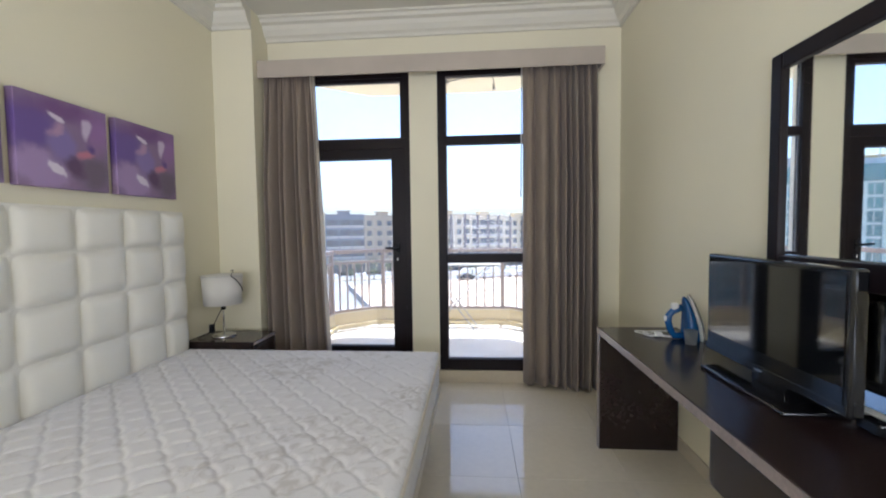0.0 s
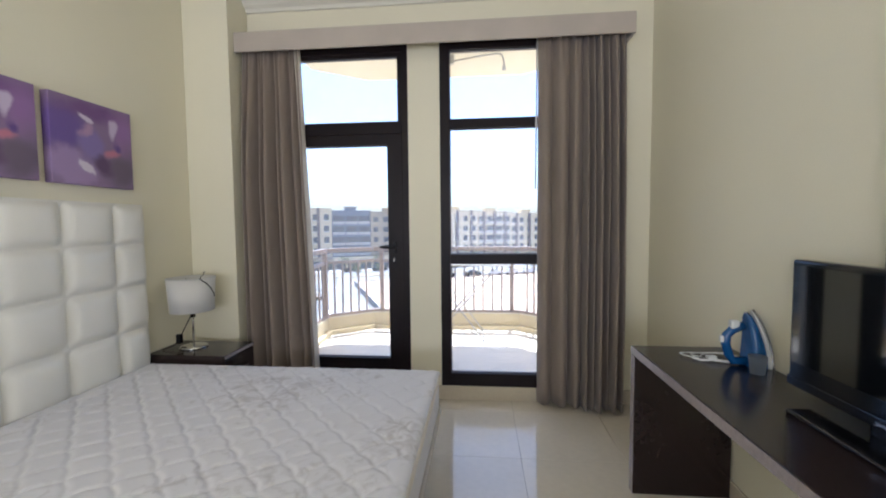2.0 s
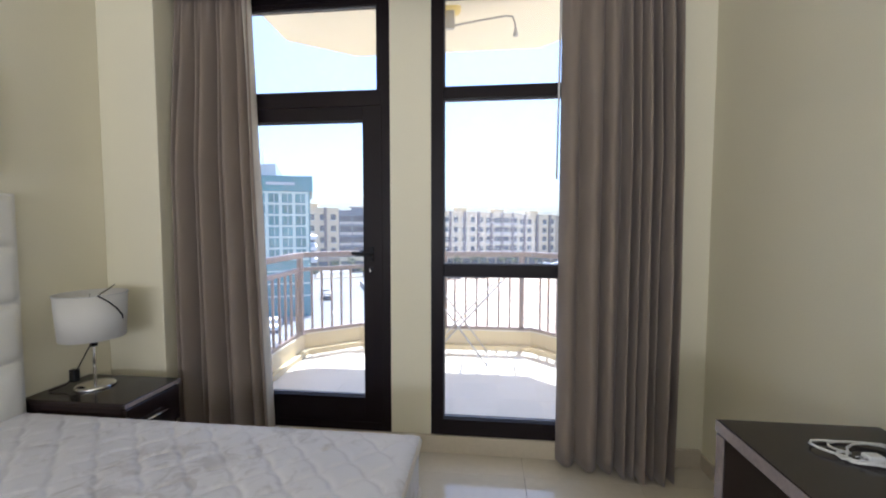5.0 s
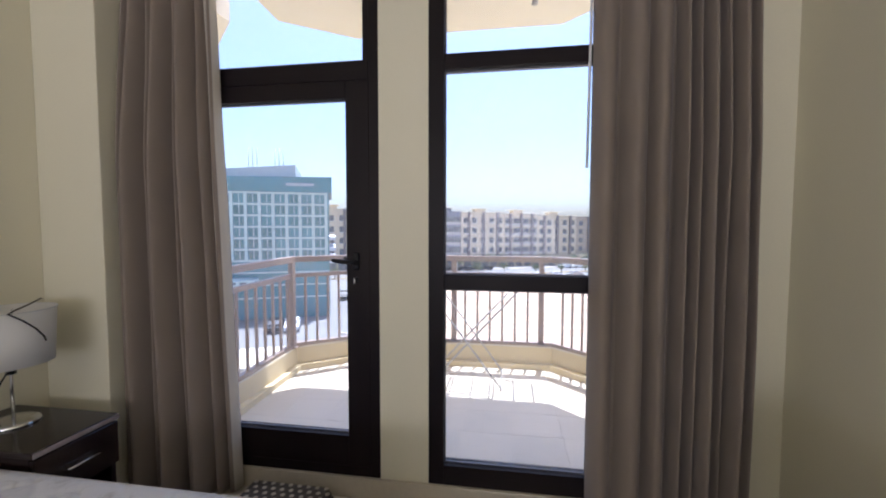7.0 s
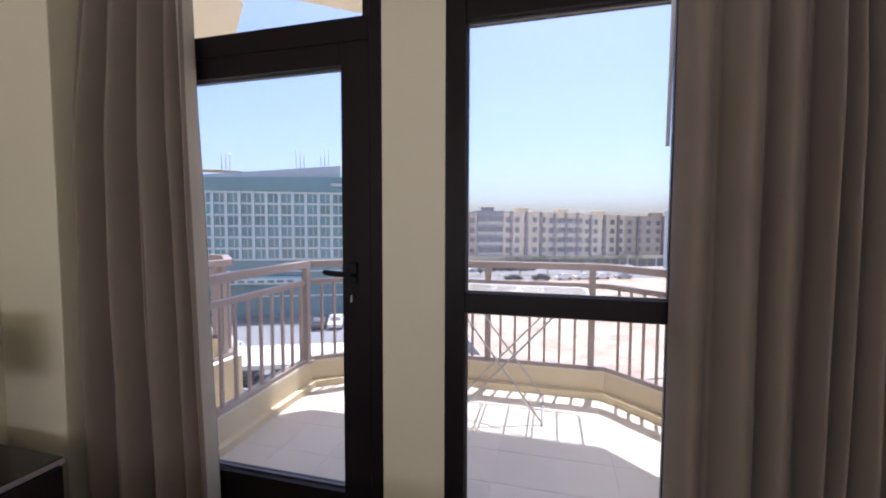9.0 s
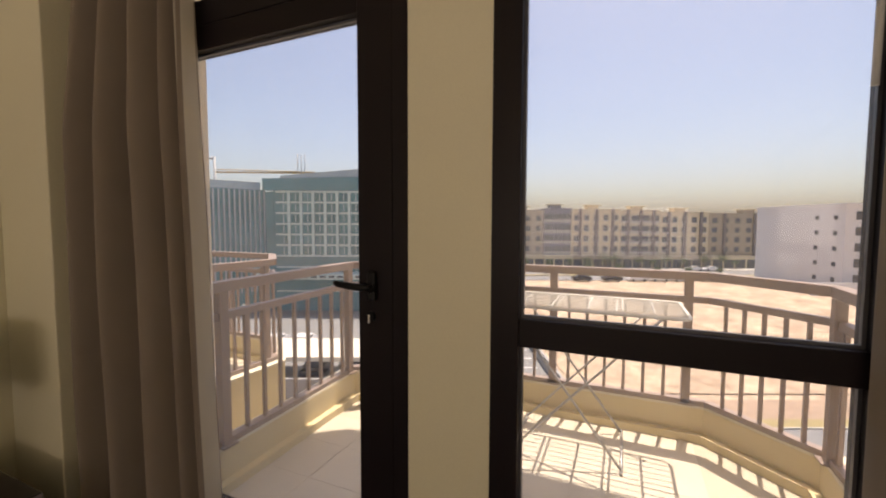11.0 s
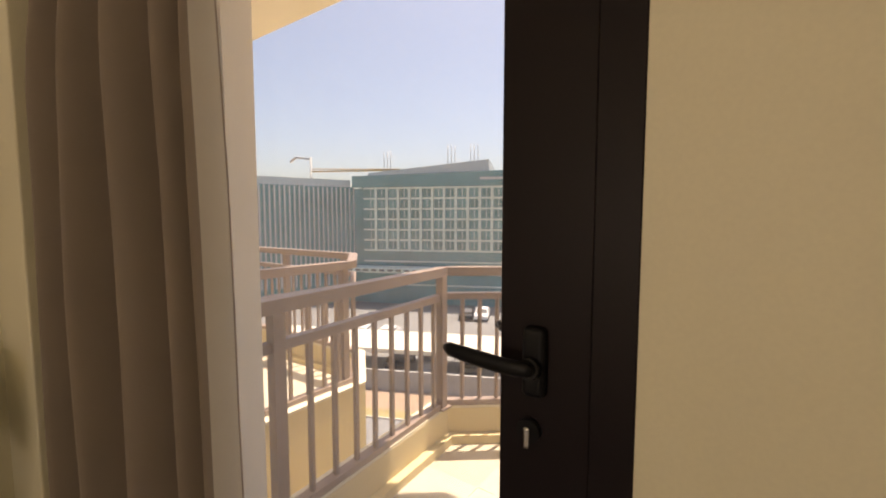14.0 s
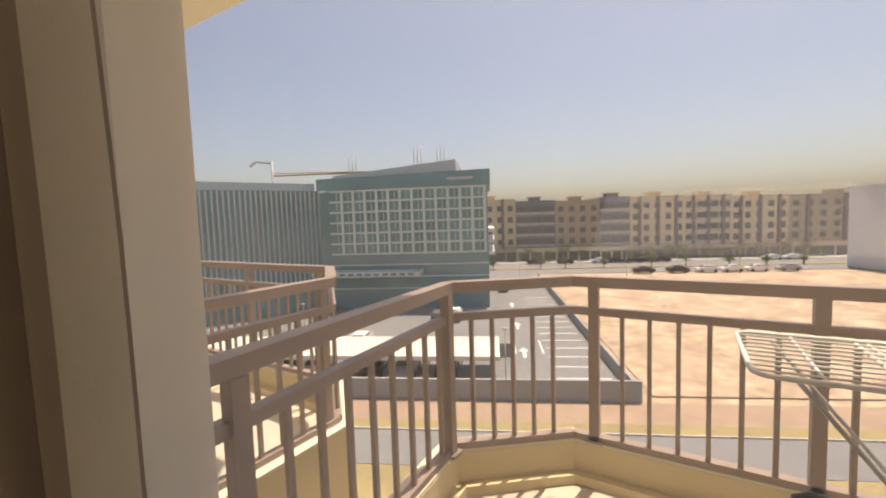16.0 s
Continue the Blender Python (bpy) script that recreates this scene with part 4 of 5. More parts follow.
# folding drying rack
rack = thing("drying_rack", (0.15, 5.1, BZ), "white wire folding clothes-drying rack on the balcony", "drying rack")
RZ, RX0, RX1, RY0, RY1 = 0.94, -0.30, 0.685, 5.16, 5.64
rr = 0.05
ring = []
for cx, cy, a0 in ((RX1 - rr, RY1 - rr, 0), (RX0 + rr, RY1 - rr, 90), (RX0 + rr, RY0 + rr, 180), (RX1 - rr, RY0 + rr, 270)):
    ring += [(cx + rr * math.cos(radians(a0 + k * 18)), cy + rr * math.sin(radians(a0 + k * 18)), RZ) for k in range(6)]
part("top_frame", T(ring, 0.008, 8, closed=True), WIRE, rack)
for k in range(1, 10):
    y = RY0 + (RY1 - RY0) * k / 10
    part("wire", T([(RX0, y, RZ), (RX1, y, RZ)], 0.0036, 6), WIRE, rack)
for x in (RX0 + 0.16, RX0 + 0.33, RX0 + 0.36, RX0 + 0.52, RX0 + 0.66, RX0 + 0.69, RX0 + 0.84):
    part("cross_tube", T([(x, RY0, RZ - 0.006), (x, RY1, RZ - 0.006)], 0.006, 8), WIRE, rack)
for y, s in ((RY0 + 0.03, 1), (RY1 - 0.03, 1)):
    part("leg", T([(RX0 + 0.10, y, RZ - 0.01), (RX1 - 0.28, y, BZ + 0.012)], 0.0065, 8), RACKGREY, rack)
    part("leg", T([(RX1 - 0.12, y - 0.012, RZ - 0.01), (RX0 + 0.14, y - 0.012, BZ + 0.012)], 0.0065, 8), RACKGREY, rack)
for x in (RX1 - 0.28, RX0 + 0.14):
    part("foot_bar", T([(x, RY0, BZ + 0.010), (x, RY1, BZ + 0.010)], 0.008, 8), RACKGREY, rack)


# ---- the view: street grid turned against the building ----
GZ = -11.7
CU, SU = math.cos(radians(24)), math.sin(radians(24))


def W(u, v):
    """Plan place from street metres along (u) and across (v) the near wall's corner."""
    return (-3.0 + u * CU - v * SU, 34.4 + u * SU + v * CU)


def quad(u0, u1, v0, v1, z0, z1, bm=None):
    return prism(bm or bmesh.new(), [W(u0, v0), W(u1, v0), W(u1, v1), W(u0, v1)], z0, z1)


SAND = material("pale_building_sand", (0.48, 0.37, 0.26), 0.95, vary=0.25, grain=0.9, stain=0.22, bump=0.6, depth=0.08, tint=(0.27, 0.185, 0.125))
ASPHALT = material("grey_asphalt", (0.19, 0.19, 0.19), 0.9, vary=0.2, grain=4, stain=0.15, bump=0.1)
PAVER = material("reddish_verge_gravel", (0.34, 0.24, 0.17), 0.95, vary=0.25, grain=3, stain=0.3)
DRYGRASS = material("dry_yellow_verge", (0.30, 0.24, 0.11), 0.95, vary=0.3, grain=5, stain=0.5)
CONCRETE = material("grey_block_wall", (0.30, 0.29, 0.28), 0.9, vary=0.12, grain=3, stain=0.4)
PAINT = material("white_road_paint", (0.75, 0.75, 0.72), 0.7, vary=0.1, grain=4)
KERB = material("kerb_stone", (0.50, 0.47, 0.42), 0.9, vary=0.1, grain=3)
CARPORT = material("cream_carport_sheet", (0.66, 0.60, 0.50), 0.7, vary=0.06, grain=1)
TEAL = material("teal_curtain_wall_glass", (0.10, 0.23, 0.24), 0.12, vary=0.25, grain=0.5, stain=0.1, bump=0.0, spec=0.8, per_piece=0.25)
TEALD = material("dark_teal_glass", (0.10, 0.24, 0.265), 0.12, vary=0.25, grain=0.4, stain=0.08, bump=0.0, spec=0.7)
PALEG = material("pale_green_spandrel", (0.48, 0.59, 0.56), 0.35, vary=0.12, grain=1, stain=0.2, bump=0.0)
FIN = material("grey_metal_fin", (0.40, 0.43, 0.45), 0.4, vary=0.1, grain=1)
BEIGE = material("beige_facade_render", (0.64, 0.54, 0.37), 0.9, vary=0.08, grain=1, stain=0.08)
TAN = material("tan_facade_render", (0.40, 0.33, 0.24), 0.9, vary=0.08, grain=1, stain=0.08)
SLATE = material("slate_blue_facade", (0.17, 0.185, 0.22), 0.5, vary=0.12, grain=1)
BROWN = material("brown_facade_pier", (0.17, 0.14, 0.13), 0.7, vary=0.1, grain=1)
OFFWHITE = material("white_facade_render", (0.66, 0.66, 0.66), 0.85, vary=0.06, grain=1, stain=0.08)
# base lightened to put distance haze and sky reflection into the colour
DARKWIN = material("haze_lifted_dark_glass", (0.12, 0.125, 0.13), 0.15, vary=0.2, grain=0.5, bump=0.0)
LEAF = material("dusty_green_leaves", (0.075, 0.105, 0.04), 0.8, vary=0.35, grain=3, stain=0.5)
TRUNK = material("palm_trunk", (0.20, 0.15, 0.10), 0.95, vary=0.2, grain=6)
CARM = [material(n, c, 0.25, vary=0.05, bump=0.0) for n, c in (("white_car_paint", (0.70, 0.70, 0.70)), ("silver_car_paint", (0.36, 0.37, 0.38)), ("black_car_paint", (0.02, 0.02, 0.022)), ("dark_red_car_paint", (0.14, 0.03, 0.03)), ("teal_car_paint", (0.05, 0.22, 0.24)))]
TYRE = material("tyre_rubber", (0.02, 0.02, 0.02), 0.9)

gb = bmesh.new()
gv = [[gb.verts.new((x, y, GZ - 0.10)) for y in (-600, -50, 0, 60, 200, 700, 3500)] for x in (-3500, -500, -100, 0, 100, 500, 3500)]
for i in range(6):
    for j in range(6):
        gb.faces.new((gv[i][j], gv[i + 1][j], gv[i + 1][j + 1], gv[i][j + 1]))
solid("ground", gb, SAND, "pale sandy ground reaching the horizon", "ground", "structure")


def mound_sheet(u0, u1, v0, v1, n, m, z, amp):
    """Uneven bulldozed sand."""
    bm = bmesh.new()
    g = []
    for i in range(n + 1):
        row = []
        for j in range(m + 1):
            u, v = u0 + (u1 - u0) * i / n, v0 + (v1 - v0) * j / m
            e = min(1, min(i, n - i, j, m - j) / 3)
            h = amp * e * (noise.noise((u * 0.12, v * 0.12, 4)) + 0.5 * noise.noise((u * 0.4, v * 0.4, 9)) + 0.6)
            row.append(bm.verts.new((*W(u, v), z + max(-0.05, h))))
        g.append(row)
    for i in range(n):
        for j in range(m):
            bm.faces.new((g[i][j], g[i + 1][j], g[i + 1][j + 1], g[i][j + 1])).smooth = True
    bmesh.ops.recalc_face_normals(bm, faces=bm.faces)
    return bm


solid("ground_plot", mound_sheet(1.2, 120, 1, 57, 110, 60, GZ, 0.5), SAND, "uneven pale sand of an empty building plot", "ground", "structure")
solid("road_near", quad(-150, 200, -8.2, -4.6, GZ - 0.09, GZ), ASPHALT, "grey asphalt service road", "road", "structure")
solid("road_far", quad(-150, 250, 66, 87, GZ - 0.09, GZ), ASPHALT, "wide grey asphalt road with parked cars", "road", "structure")
solid("pavement_near", quad(-150, 200, -4.5, -3.3, GZ - 0.09, GZ + 0.04), DRYGRASS, "strip of dry yellow verge", "verge", "structure")
solid("pavement_gravel", quad(-150, 200, -3.29, -0.2, GZ - 0.09, GZ + 0.02), PAVER, "reddish gravel verge by the car park wall", "verge", "structure")
solid("pavement_far", quad(-150, 250, 87, 94, GZ - 0.09, GZ + 0.12), KERB, "pale pavement in front of the far houses", "pavement", "structure")
solid("kerb_near", quad(-150, 200, -4.6, -4.5, GZ - 0.09, GZ + 0.1), KERB, "pale kerb stones", "kerb", "structure")
solid("verge_house", quad(-150, 200, -30, -8.3, GZ - 0.09, GZ + 0.03), DRYGRASS, "dry verge below the building", "verge", "structure")
solid("median", quad(-150, 250, 74, 76, GZ, GZ + 0.12), DRYGRASS, "planted median of the far road", "median", "structure")
solid("car_park", quad(-60, -0.3, 0.3, 66, GZ - 0.09, GZ + 0.01), ASPHALT, "grey asphalt car park with white bay lines", "car park", "structure")
pw = thing("car_park_wall", (*W(0, 0), GZ), "low grey block wall round the car park", "wall", kind="structure")
part("wall_run", quad(-60, 0, -0.2, 0.05, GZ - 0.1, GZ + 1.55), CONCRETE, pw)
part("wall_run", quad(-0.25, 0.0, 0.05, 60, GZ - 0.1, GZ + 1.1), CONCRETE, pw)
part("wall_run", quad(-60, -8.5, 9.2, 9.4, GZ - 0.1, GZ + 1.3), CONCRETE, pw)
lines = thing("bay_lines", (*W(-3, 20), GZ + 0.014), "white painted parking bay lines and arrows", "road marking", kind="structure")
for k in range(14):
    v = 4 + k * 2.6
    part("bay_line", quad(-5.0, -0.8, v, v + 0.16, GZ + 0.012, GZ + 0.018), PAINT, lines)
for v in (9, 19, 31, 45):
    bm = quad(-7.3, -7.0, v, v + 1.8, GZ + 0.012, GZ + 0.018)
    prism(bm, [W(-7.65, v + 1.8), W(-6.65, v + 1.8), W(-7.15, v + 3.0)], GZ + 0.012, GZ + 0.018)
    part("arrow", bm, PAINT, lines)
for k in range(12):
    part("bay_line", quad(-34 + k * 2.6, -33.85 + k * 2.6, 10.2, 14.5, GZ + 0.012, GZ + 0.018), PAINT, lines)
cpt = thing("carport", (*W(-22, 5), GZ), "cream flat carport roof on posts over parked cars", "carport")
part("roof", quad(-40, -9.6, 2.2, 7.6, GZ + 2.3, GZ + 2.42), CARPORT, cpt)
part("fascia", quad(-40, -9.6, 2.1, 2.2, GZ + 2.1, GZ + 2.45), CARPORT, cpt)
for k in range(11):
    x, y = W(-39.5 + k * 2.95, 7.2)
    part("post", T([(x, y, GZ), (x, y, GZ + 2.3)], 0.06, 8), FIN, cpt)
for u, v in ((-9.2, 2.0), (-30, 12), (18, 60), (40, 60), (-4, 60)):
    x, y = W(u, v)
    sl = thing("street_lamp", (x, y, GZ), "slim pale street lamp with a short arm", "street lamp", "street lamps")
    part("pole", T([(x, y, GZ), (x, y, GZ + 4.6)], 0.05, 8), KERB, sl)
    part("lamp_head", B(x - 0.25, x + 0.25, y - 0.1, y + 0.1, GZ + 4.6, GZ + 4.72, bevel=0.03), KERB, sl)


# ---- cars ----
def car(u, v, turn, paint):
    x, y = W(u, v)
    c = thing("car", (0, 0, 0), {0: "white", 1: "silver", 2: "black", 3: "dark red", 4: "teal"}[paint] + " parked car on the asphalt", "car", "parked cars")
    prof = ((-2.15, 0.35), (-2.2, 0.75), (-1.95, 0.95), (-1.35, 1.0), (-0.75, 1.42), (0.75, 1.46), (1.45, 1.02), (2.05, 0.9), (2.2, 0.65), (2.15, 0.35))
    bm = bmesh.new()
    a = [bm.verts.new((px, -0.86 + (0.12 if pz > 1.2 else 0), pz)) for px, pz in prof]
    b = [bm.verts.new((px, 0.86 - (0.12 if pz > 1.2 else 0), pz)) for px, pz in prof]
    k = len(prof)
    for i in range(k):
        bm.faces.new((a[i], a[(i + 1) % k], b[(i + 1) % k], b[i]))
    bm.faces.new(a)
    bm.faces.new(b[::-1])
    bmesh.ops.recalc_face_normals(bm, faces=bm.faces)
    part("body", bm, CARM[paint], c)
    gl = bmesh.new()
    for s in (-1, 1):
        v4 = [gl.verts.new(p) for p in ((-1.2, s * 0.845, 1.02), (1.3, s * 0.845, 1.04), (0.75, s * 0.76, 1.39), (-0.72, s * 0.76, 1.37))]
        gl.faces.new(v4)
    for pts in (((-1.33, -0.7, 1.03), (-1.33, 0.7, 1.03), (-0.79, 0.62, 1.41), (-0.79, -0.62, 1.41)), ((1.45, -0.7, 1.05), (1.45, 0.7, 1.05), (0.80, 0.62, 1.44), (0.80, -0.62, 1.44))):
        gl.faces.new([gl.verts.new((px * 1.012, py, pz + 0.01)) for px, py, pz in pts])
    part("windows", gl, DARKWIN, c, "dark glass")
    for wx in (-1.35, 1.35):
        for wy in (-0.8, 0.8):
            part("wheel", T([(wx, wy - 0.09, 0.32), (wx, wy + 0.09, 0.32)], 0.32, 14), TYRE, c)
    c.location, c.rotation_euler = (x, y, GZ + 0.015), (0, 0, radians(24 + turn))
    return c


rnd = random.Random(5)
for u, v, t, p in ((-37, 5, 90, 2), (-31.5, 5, 90, 1), (-28.8, 5, 90, 2), (-25.5, 5, 90, 0), (-20.4, 5, 90, 2), (-17.5, 5, 90, 1), (-14, 5, 90, 2),
                   (-24, 12.3, 90, 0), (-27, 12.3, 90, 0), (-17, 24, 90, 2), (-15, 24, 90, 0), (-8, 45, 90, 2)):
    car(u, v, t, p)
for k, (u, p) in enumerate(((-16, 1), (-11, 4), (2, 2), (10, 2), (19, 0), (23, 2), (27.5, 2), (31, 2), (35, 2), (62, 0), (67, 0))):
    car(u, 85.3 + 0.2 * (k % 3), 0, p)
for u, p in ((23, 2), (30, 2), (36, 0), (41, 0), (46, 0), (52, 1)):
    car(u, 64.5, 0, p)


# ---- buildings ----
def teal_building():
    """The curtain-walled block across the car park, with a fin-clad wing."""
    b = thing("office_building", (*W(-23, 36), GZ), "teal glass curtain-wall building with pale bands and a sloping roof", "building")
    part("core", quad(-34.5, -10.4, 31.2, 48, GZ, 6.3), TEALD, b)
    bm = bmesh.new()
    vs = [bm.verts.new((*W(u, v), z)) for u, v, z in ((-36, 30.8, 6.3), (-10.0, 30.8, 6.3), (-10.0, 48, 6.3), (-36, 48, 6.3), (-36, 30.8, 8.0), (-10.0, 30.8, 8.5), (-10.0, 48, 8.5), (-36, 48, 8.0))]
    for f in ((0, 1, 2, 3), (7, 6, 5, 4), (0, 4, 5, 1), (1, 5, 6, 2), (2, 6, 7, 3), (3, 7, 4, 0)):
        bm.faces.new([vs[i] for i in f])
    bmesh.ops.recalc_face_normals(bm, faces=bm.faces)
    part("roof_band", bm, TEALD, b, "dark glass roof band")
    bm = bmesh.new()
    vs = [bm.verts.new((*W(u, v), z)) for u, v, z in ((-34, 32.5, 7.5), (-15.0, 32.5, 7.5), (-15.0, 46, 7.5), (-34, 46, 7.5), (-34, 32.5, 8.6), (-15.0, 32.5, 10.3), (-15.0, 46, 10.3), (-34, 46, 8.6))]
    for f in ((0, 1, 2, 3), (7, 6, 5, 4), (0, 4, 5, 1), (1, 5, 6, 2), (2, 6, 7, 3), (3, 7, 4, 0)):
        bm.faces.new([vs[i] for i in f])
    bmesh.ops.recalc_face_normals(bm, faces=bm.faces)
    part("penthouse", bm, FIN, b, "grey sloping penthouse roof")
    NB, NR = 13, 6
    w = (34.0 - 10.8) / NB
    h = (6.1 + 3.4) / NR
    for k in range(NB):
        for j in range(NR):
            u0, z0 = -34.0 + k * w, -3.4 + j * h
            win_ = part("window", quad(u0 + 0.42, u0 + w - 0.25, 31.08, 31.19, z0 + 0.28, z0 + h - 0.22), TEAL, b)
            part("mullion", quad(u0 + w / 2 + 0.02, u0 + w / 2 + 0.12, 31.02, 31.08, z0 + 0.28, z0 + h - 0.22), PALEG, win_)
        part("pilaster", quad(u0 + w - 0.22, u0 + w + 0.18, 30.95, 31.2, -3.4, 6.2), PALEG, b, "pale green upright band")
    for j in range(NR + 1):
        part("spandrel", quad(-34.2, -10.6, 31.0, 31.15, -3.4 + j * h - 0.14, -3.4 + j * h + 0.14), PALEG, b, "pale green floor band")
    for z in (-5.2, -7.0, -8.8):
        part("spandrel", quad(-34.2, -10.4, 31.0, 31.2, z, z + 0.2), PALEG, b)
    part("sign", quad(-16.2, -12.4, 30.70, 30.78, 7.15, 7.5), FIN, b, "pale sign strip")
    part("canopy", quad(-36, -20, 27.5, 31, -6.4, -5.8), PALEG, b, "pale entrance canopy")
    for k in range(12):
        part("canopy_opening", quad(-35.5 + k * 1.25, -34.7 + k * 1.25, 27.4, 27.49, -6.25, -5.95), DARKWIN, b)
    for z in (-0.6, -2.2, -4.0):
        part("balcony", quad(-10.4, -9.5, 31.5, 47, z, z + 0.5), OFFWHITE, b, "pale side balcony")
    for u0, n in ((-31.5, 3), (-21.3, 3), (-17.8, 3)):
        for k in range(n):
            x, y = W(u0 + k * 0.55, 33.0)
            part("mast", T([(x, y, 8.0), (x, y, 11.9 if u0 < -30 else 12.6)], 0.07, 6), FIN, b, "roof mast")
    # fin-clad wing
    p, q = Vector((-48.5, 48.5)), Vector((-56.0, 32.0))
    d = (q - p).normalized()
    nrm = Vector((d.y, -d.x))
    if nrm.dot(Vector((0, 0)) - p) < 0:
        nrm = -nrm
    back = -nrm * 14
    part("wing", prism(bmesh.new(), [tuple(p), tuple(q), tuple(q + back), tuple(p + back)], GZ, 6.3), TEALD, b, "dark teal wing")
    part("wing_link", prism(bmesh.new(), [W(-34.6, 31.4), tuple(p), tuple(p + back), W(-34.6, 46)], GZ, 6.1), TEALD, b)
    part("wing_roof", prism(bmesh.new(), [tuple(p + back * 0.15), tuple(q + back * 0.15), tuple(q + back), tuple(p + back)], 6.3, 7.6), FIN, b)
    for k in range(26):
        a = p + d * (k * 0.68 + 0.2)
        part("fin", bar(bmesh.new(), (a.x + nrm.x * 0.15, a.y + nrm.y * 0.15, GZ + 3), (a.x + nrm.x * 0.15, a.y + nrm.y * 0.15, 6.2), 0.07, 0.25), FIN, b)
    return b


teal_building()
crane = thing("tower_crane", (-82, 66, GZ), "yellowish tower crane with a long jib behind the roofs", "crane")
YEL = material("crane_yellow", (0.42, 0.30, 0.12), 0.6)
part("mast", T([(-82, 66, GZ), (-82, 66, 16)], 0.35, 4), FIN, crane)
part("jib", T([(-82, 66, 12.6), (-56, 68, 11.4)], 0.18, 4), YEL, crane)
part("jib", T([(-82, 66, 13.2), (-56, 68, 11.6)], 0.10, 4), YEL, crane)
part("counter_jib", T([(-82, 66, 15.5), (-87, 65.6, 16.3), (-89, 65.4, 15.4)], 0.3, 6), FIN, crane)


def house_block(u0, u1, v, z1, wall, wins, pier, kind):
    """One bay of the long terrace: storeys of openings between piers."""
    b = thing("apartment_building", (*W((u0 + u1) / 2, v), GZ), kind, "building", "apartment blocks across the road")
    part("wall", quad(u0, u1, v, v + 14, GZ, z1), wall, b)
    part("roof_edge", quad(u0 - 0.15, u1 + 0.15, v - 0.25, v + 14.2, z1, z1 + 0.45), wall, b)
    L = u1 - u0
    n = max(2, round(L / 3.3))
    for k in range(n):
        a = u0 + L * (k + 0.5) / n
        for f in range(4):
            z = GZ + 4.3 + f * (z1 - GZ - 4.6) / 4
            if wins == "loggia":
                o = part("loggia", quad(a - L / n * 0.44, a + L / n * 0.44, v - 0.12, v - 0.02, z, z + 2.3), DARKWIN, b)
                part("parapet", quad(a - L / n * 0.46, a + L / n * 0.46, v - 0.5, v - 0.3, z - 0.2, z + 0.6), KERB, o)
            else:
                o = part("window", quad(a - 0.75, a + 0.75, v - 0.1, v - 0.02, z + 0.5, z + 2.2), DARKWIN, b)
                part("sill", quad(a - 0.85, a + 0.85, v - 0.3, v - 0.1, z + 0.35, z + 0.5), OFFWHITE if wall is BEIGE else BEIGE, o)
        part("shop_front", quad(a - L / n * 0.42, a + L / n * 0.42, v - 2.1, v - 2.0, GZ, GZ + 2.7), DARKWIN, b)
    part("podium", quad(u0, u1, v - 2.0, v, GZ, GZ + 3.8), TAN if wall is BEIGE else BEIGE, b)
    if pier:
        for k in range(pier):
            a = u0 + L * (k + 0.5) / pier
            part("pier", quad(a - 0.4, a + 0.4, v - 0.6, v - 0.05, GZ + 3.8, z1 + 0.5), BROWN, b, "dark brown pier")
    c = (u0 + u1) / 2
    part("roof_canopy", quad(c - 2.4, c + 2.4, v + 2, v + 6, z1 + 1.5, z1 + 1.75), BEIGE, b, "flat roof canopy")
    part("stair_head", quad(c - 1.7, c + 1.7, v + 2.5, v + 5.5, z1 + 0.4, z1 + 1.5), wall, b)
    return b


for u0, u1, z1, wall, wins, pier, kind in (
        (-60, -38, 6.4, BEIGE, "window", 3, "beige four-storey apartment block with rows of windows"),
        (-37.9, -18, 6.4, BEIGE, "window", 3, "beige four-storey apartment block with rows of windows"),
        (-17.9, -2.5, 6.3, BEIGE, "window", 2, "beige four-storey block above dark shop fronts"),
        (-2.4, 9, 5.6, SLATE, "loggia", 0, "slate-blue block with white loggia parapets"),
        (9.1, 21.5, 5.3, TAN, "window", 0, "tan apartment block with small windows"),
        (21.6, 30, 5.9, SLATE, "loggia", 0, "slate-blue glazed block with white floor bands"),
        (30.1, 45, 5.7, BEIGE, "window", 3, "beige apartment block with dark brown piers"),
        (45.1, 57, 5.4, BEIGE, "loggia", 3, "beige apartment block with loggias and brown piers"),
        (57.1, 72, 4.9, BEIGE, "window", 3, "beige apartment block with dark piers beyond the road"),
        (72.1, 100, 4.6, TAN, "window", 3, "tan apartment block far along the road"),
        (100.1, 140, 4.3, BEIGE, "window", 4, "beige apartment block far along the road")):
    house_block(u0, u1, 95, z1, wall, wins, pier, kind)

wb = thing("white_building", (*W(80, 52), GZ), "plain white five-storey building with small dark windows", "building")
part("wall", quad(67.5, 104, 48, 70, GZ, 5.2), OFFWHITE, wb)
part("roof_edge", quad(67.3, 104, 47.8, 70.2, 5.2, 5.65), OFFWHITE, wb)
part("plinth_wall", quad(58, 67.4, 44, 44.3, GZ, GZ + 2.6), OFFWHITE, wb)
for f in range(5):
    z = GZ + 2.0 + f * 3.05
    for v in (49.5, 53.5):
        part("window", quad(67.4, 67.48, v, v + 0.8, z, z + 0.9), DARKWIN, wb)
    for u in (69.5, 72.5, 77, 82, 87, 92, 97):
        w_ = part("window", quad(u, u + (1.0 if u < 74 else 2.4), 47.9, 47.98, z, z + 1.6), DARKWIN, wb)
        if u > 74:
            part("balcony", quad(u - 0.3, u + 3.0, 46.9, 47.9, z - 0.6, z + 0.3), OFFWHITE, w_)


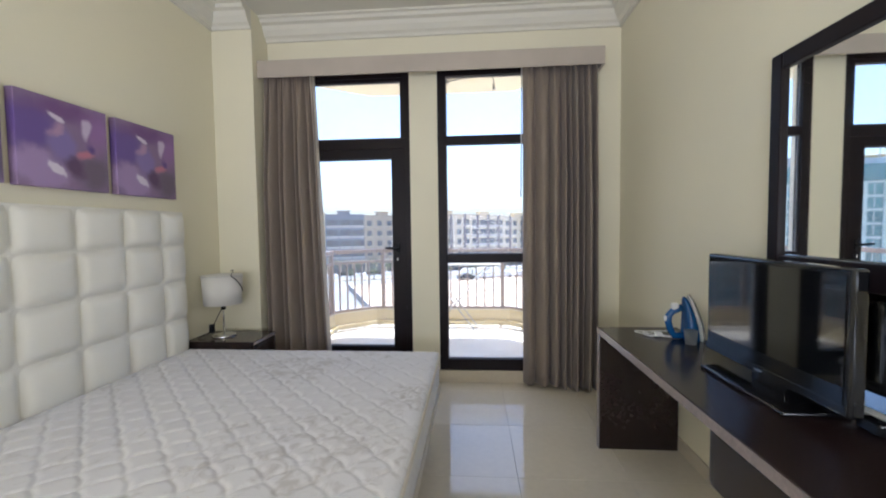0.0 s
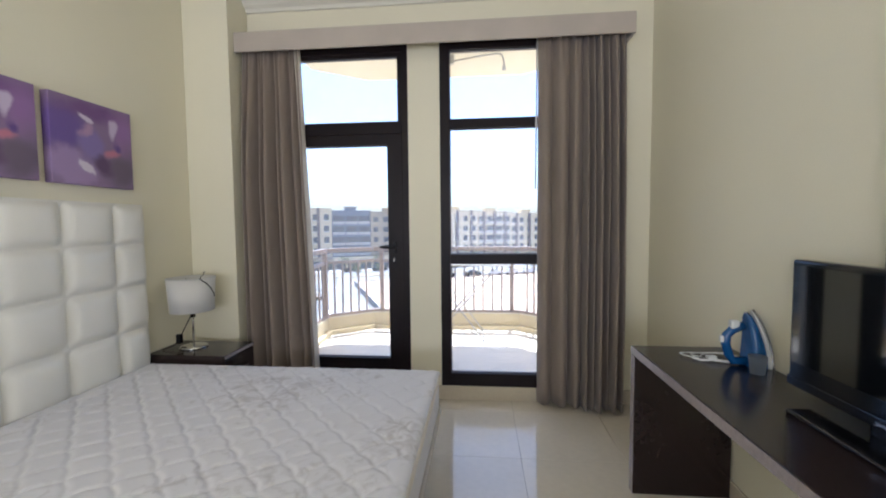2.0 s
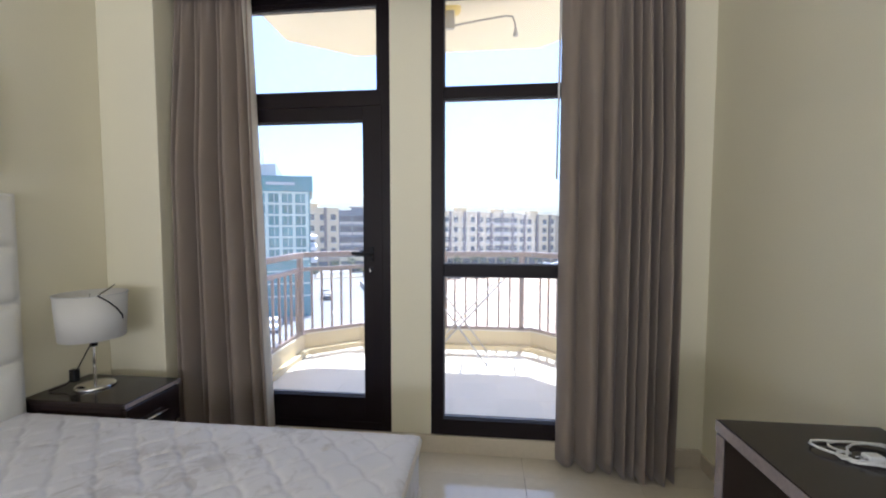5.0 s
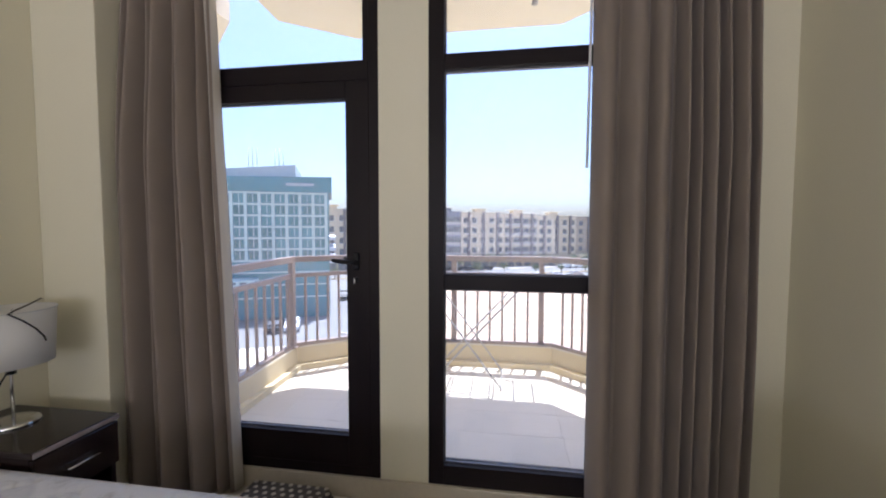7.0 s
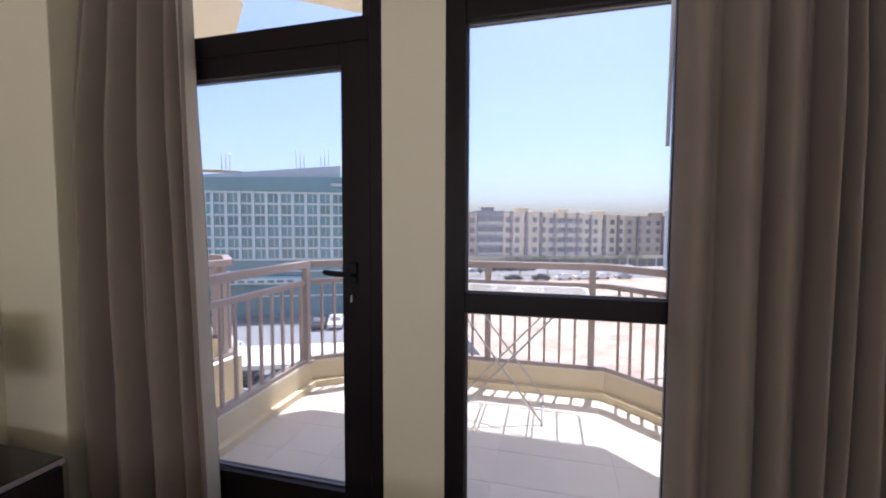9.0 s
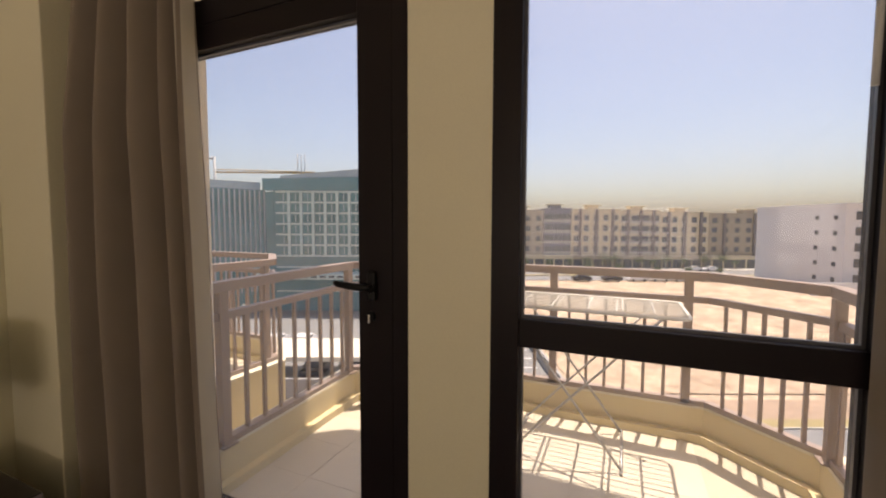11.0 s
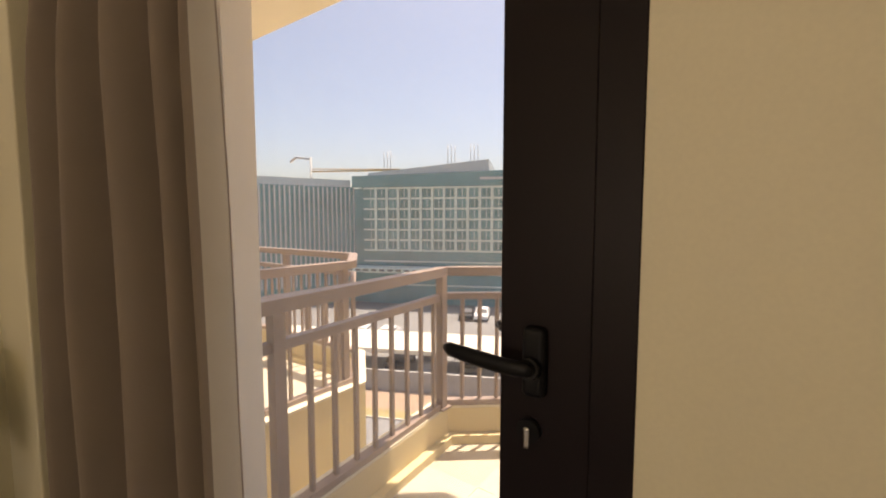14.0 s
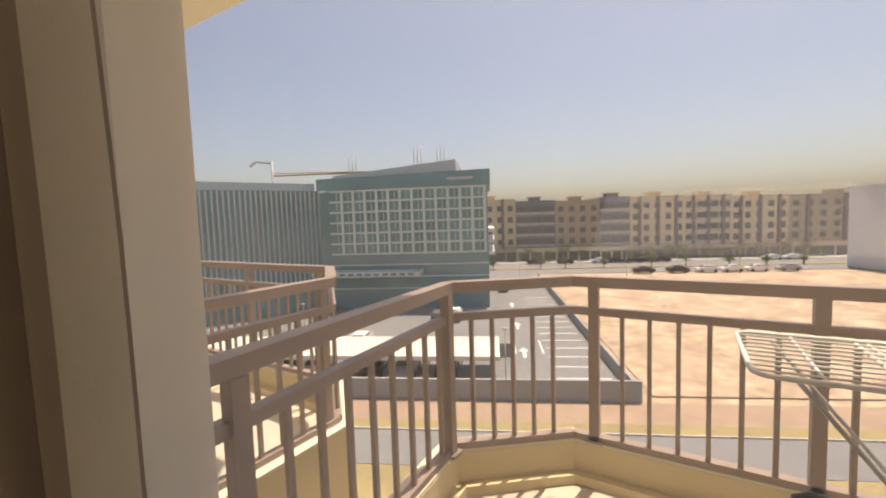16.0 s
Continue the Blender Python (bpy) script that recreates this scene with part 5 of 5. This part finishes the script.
# ---- trees along the road ----
def tree(u, v, h, seed):
    r = random.Random(seed)
    x, y = W(u, v)
    t = thing("street_tree", (x, y, GZ), "small dusty green street tree beside the road", "tree", "street trees")
    bm = bmesh.new()
    tube(bm, [(x, y, GZ - 0.05), (x + 0.1, y, GZ + h * 0.3), (x, y + 0.1, GZ + h * 0.55)], 0.12, 7)
    for k in range(4):
        a = k * 1.6 + r.random()
        tube(bm, [(x, y, GZ + h * 0.5), (x + h * 0.2 * math.cos(a), y + h * 0.2 * math.sin(a), GZ + h * 0.8)], 0.05, 5)
    part("trunk", bm, TRUNK, t)
    lv = bmesh.new()
    for k in range(260):
        a, b, c = r.gauss(0, 0.20), r.gauss(0, 0.20), r.gauss(0, 0.15)
        p = Vector((x + a * h, y + b * h, GZ + h * 0.75 + c * h))
        s = r.uniform(0.10, 0.22)
        d1 = Vector((r.uniform(-1, 1), r.uniform(-1, 1), r.uniform(-1, 1))).normalized() * s
        d2 = d1.orthogonal().normalized() * s * 0.6
        lv.faces.new([lv.verts.new(p + d1), lv.verts.new(p + d2), lv.verts.new(p - d1), lv.verts.new(p - d2)])
    part("crown", lv, LEAF, t)


for k in range(26):
    tree(-20 + k * 5.2 + rnd.uniform(-1.5, 1.5), 89.5 + rnd.uniform(-0.5, 1.0), rnd.uniform(2.8, 5.0), 40 + k)
for k in range(9):
    tree(-8 + k * 9 + rnd.uniform(-2, 2), 75, rnd.uniform(1.8, 3.2), 90 + k)

# ---- floor tiles, last ----
tile_me = mesh_of("tile", B(-0.2992, 0.2992, -0.2992, 0.2992, -0.012, 0, bevel=0.0007, seg=1))
tile_me.materials.append(TILE)
fo = base_of(floor)
for i in range(-5, 3):
    for j in range(-9, 3):
        cx, cy = 0.61 + 0.3 + i * 0.6, 3.2 + 0.3 + j * 0.6
        x0, x1, y0, y1 = max(cx - 0.2992, XL), min(cx + 0.2992, XR), max(cy - 0.2992, YB - 0.2), min(cy + 0.2992, YW)
        if x1 - x0 < 0.03 or y1 - y0 < 0.03:
            continue
        whole = x1 - x0 > 0.596 and y1 - y0 > 0.596
        if whole:
            me, loc = tile_me, (cx, cy, 0)
        else:
            me = mesh_of("tile", B(x0, x1, y0, y1, -0.012, 0, bevel=0.0012, seg=1))
            me.materials.append(TILE)
            loc = (0, 0, 0)
        ob = new("tile", me)
        ob.parent = floor
        ob.location = Vector(loc) - fo
bt_me = mesh_of("tile", B(-0.149, 0.149, -0.149, 0.149, -0.006, 0))
bt_me.materials.append(BALTILE)
bfl = bpy.data.objects["balcony_floor"]
bo = base_of(bfl)
for i in range(9):
    for j in range(5):
        cx, cy = -1.20 + 0.15 + i * 0.3 - 0.12, YO + 0.15 + j * 0.3
        lim = 1.14 if cy < 5.2 else 0.85
        if -lim - 0.12 < cx - 0.05 and cx < lim:
            ob = new("tile", bt_me)
            ob.parent = bfl
            ob.location = Vector((cx, cy, BZ)) - bo
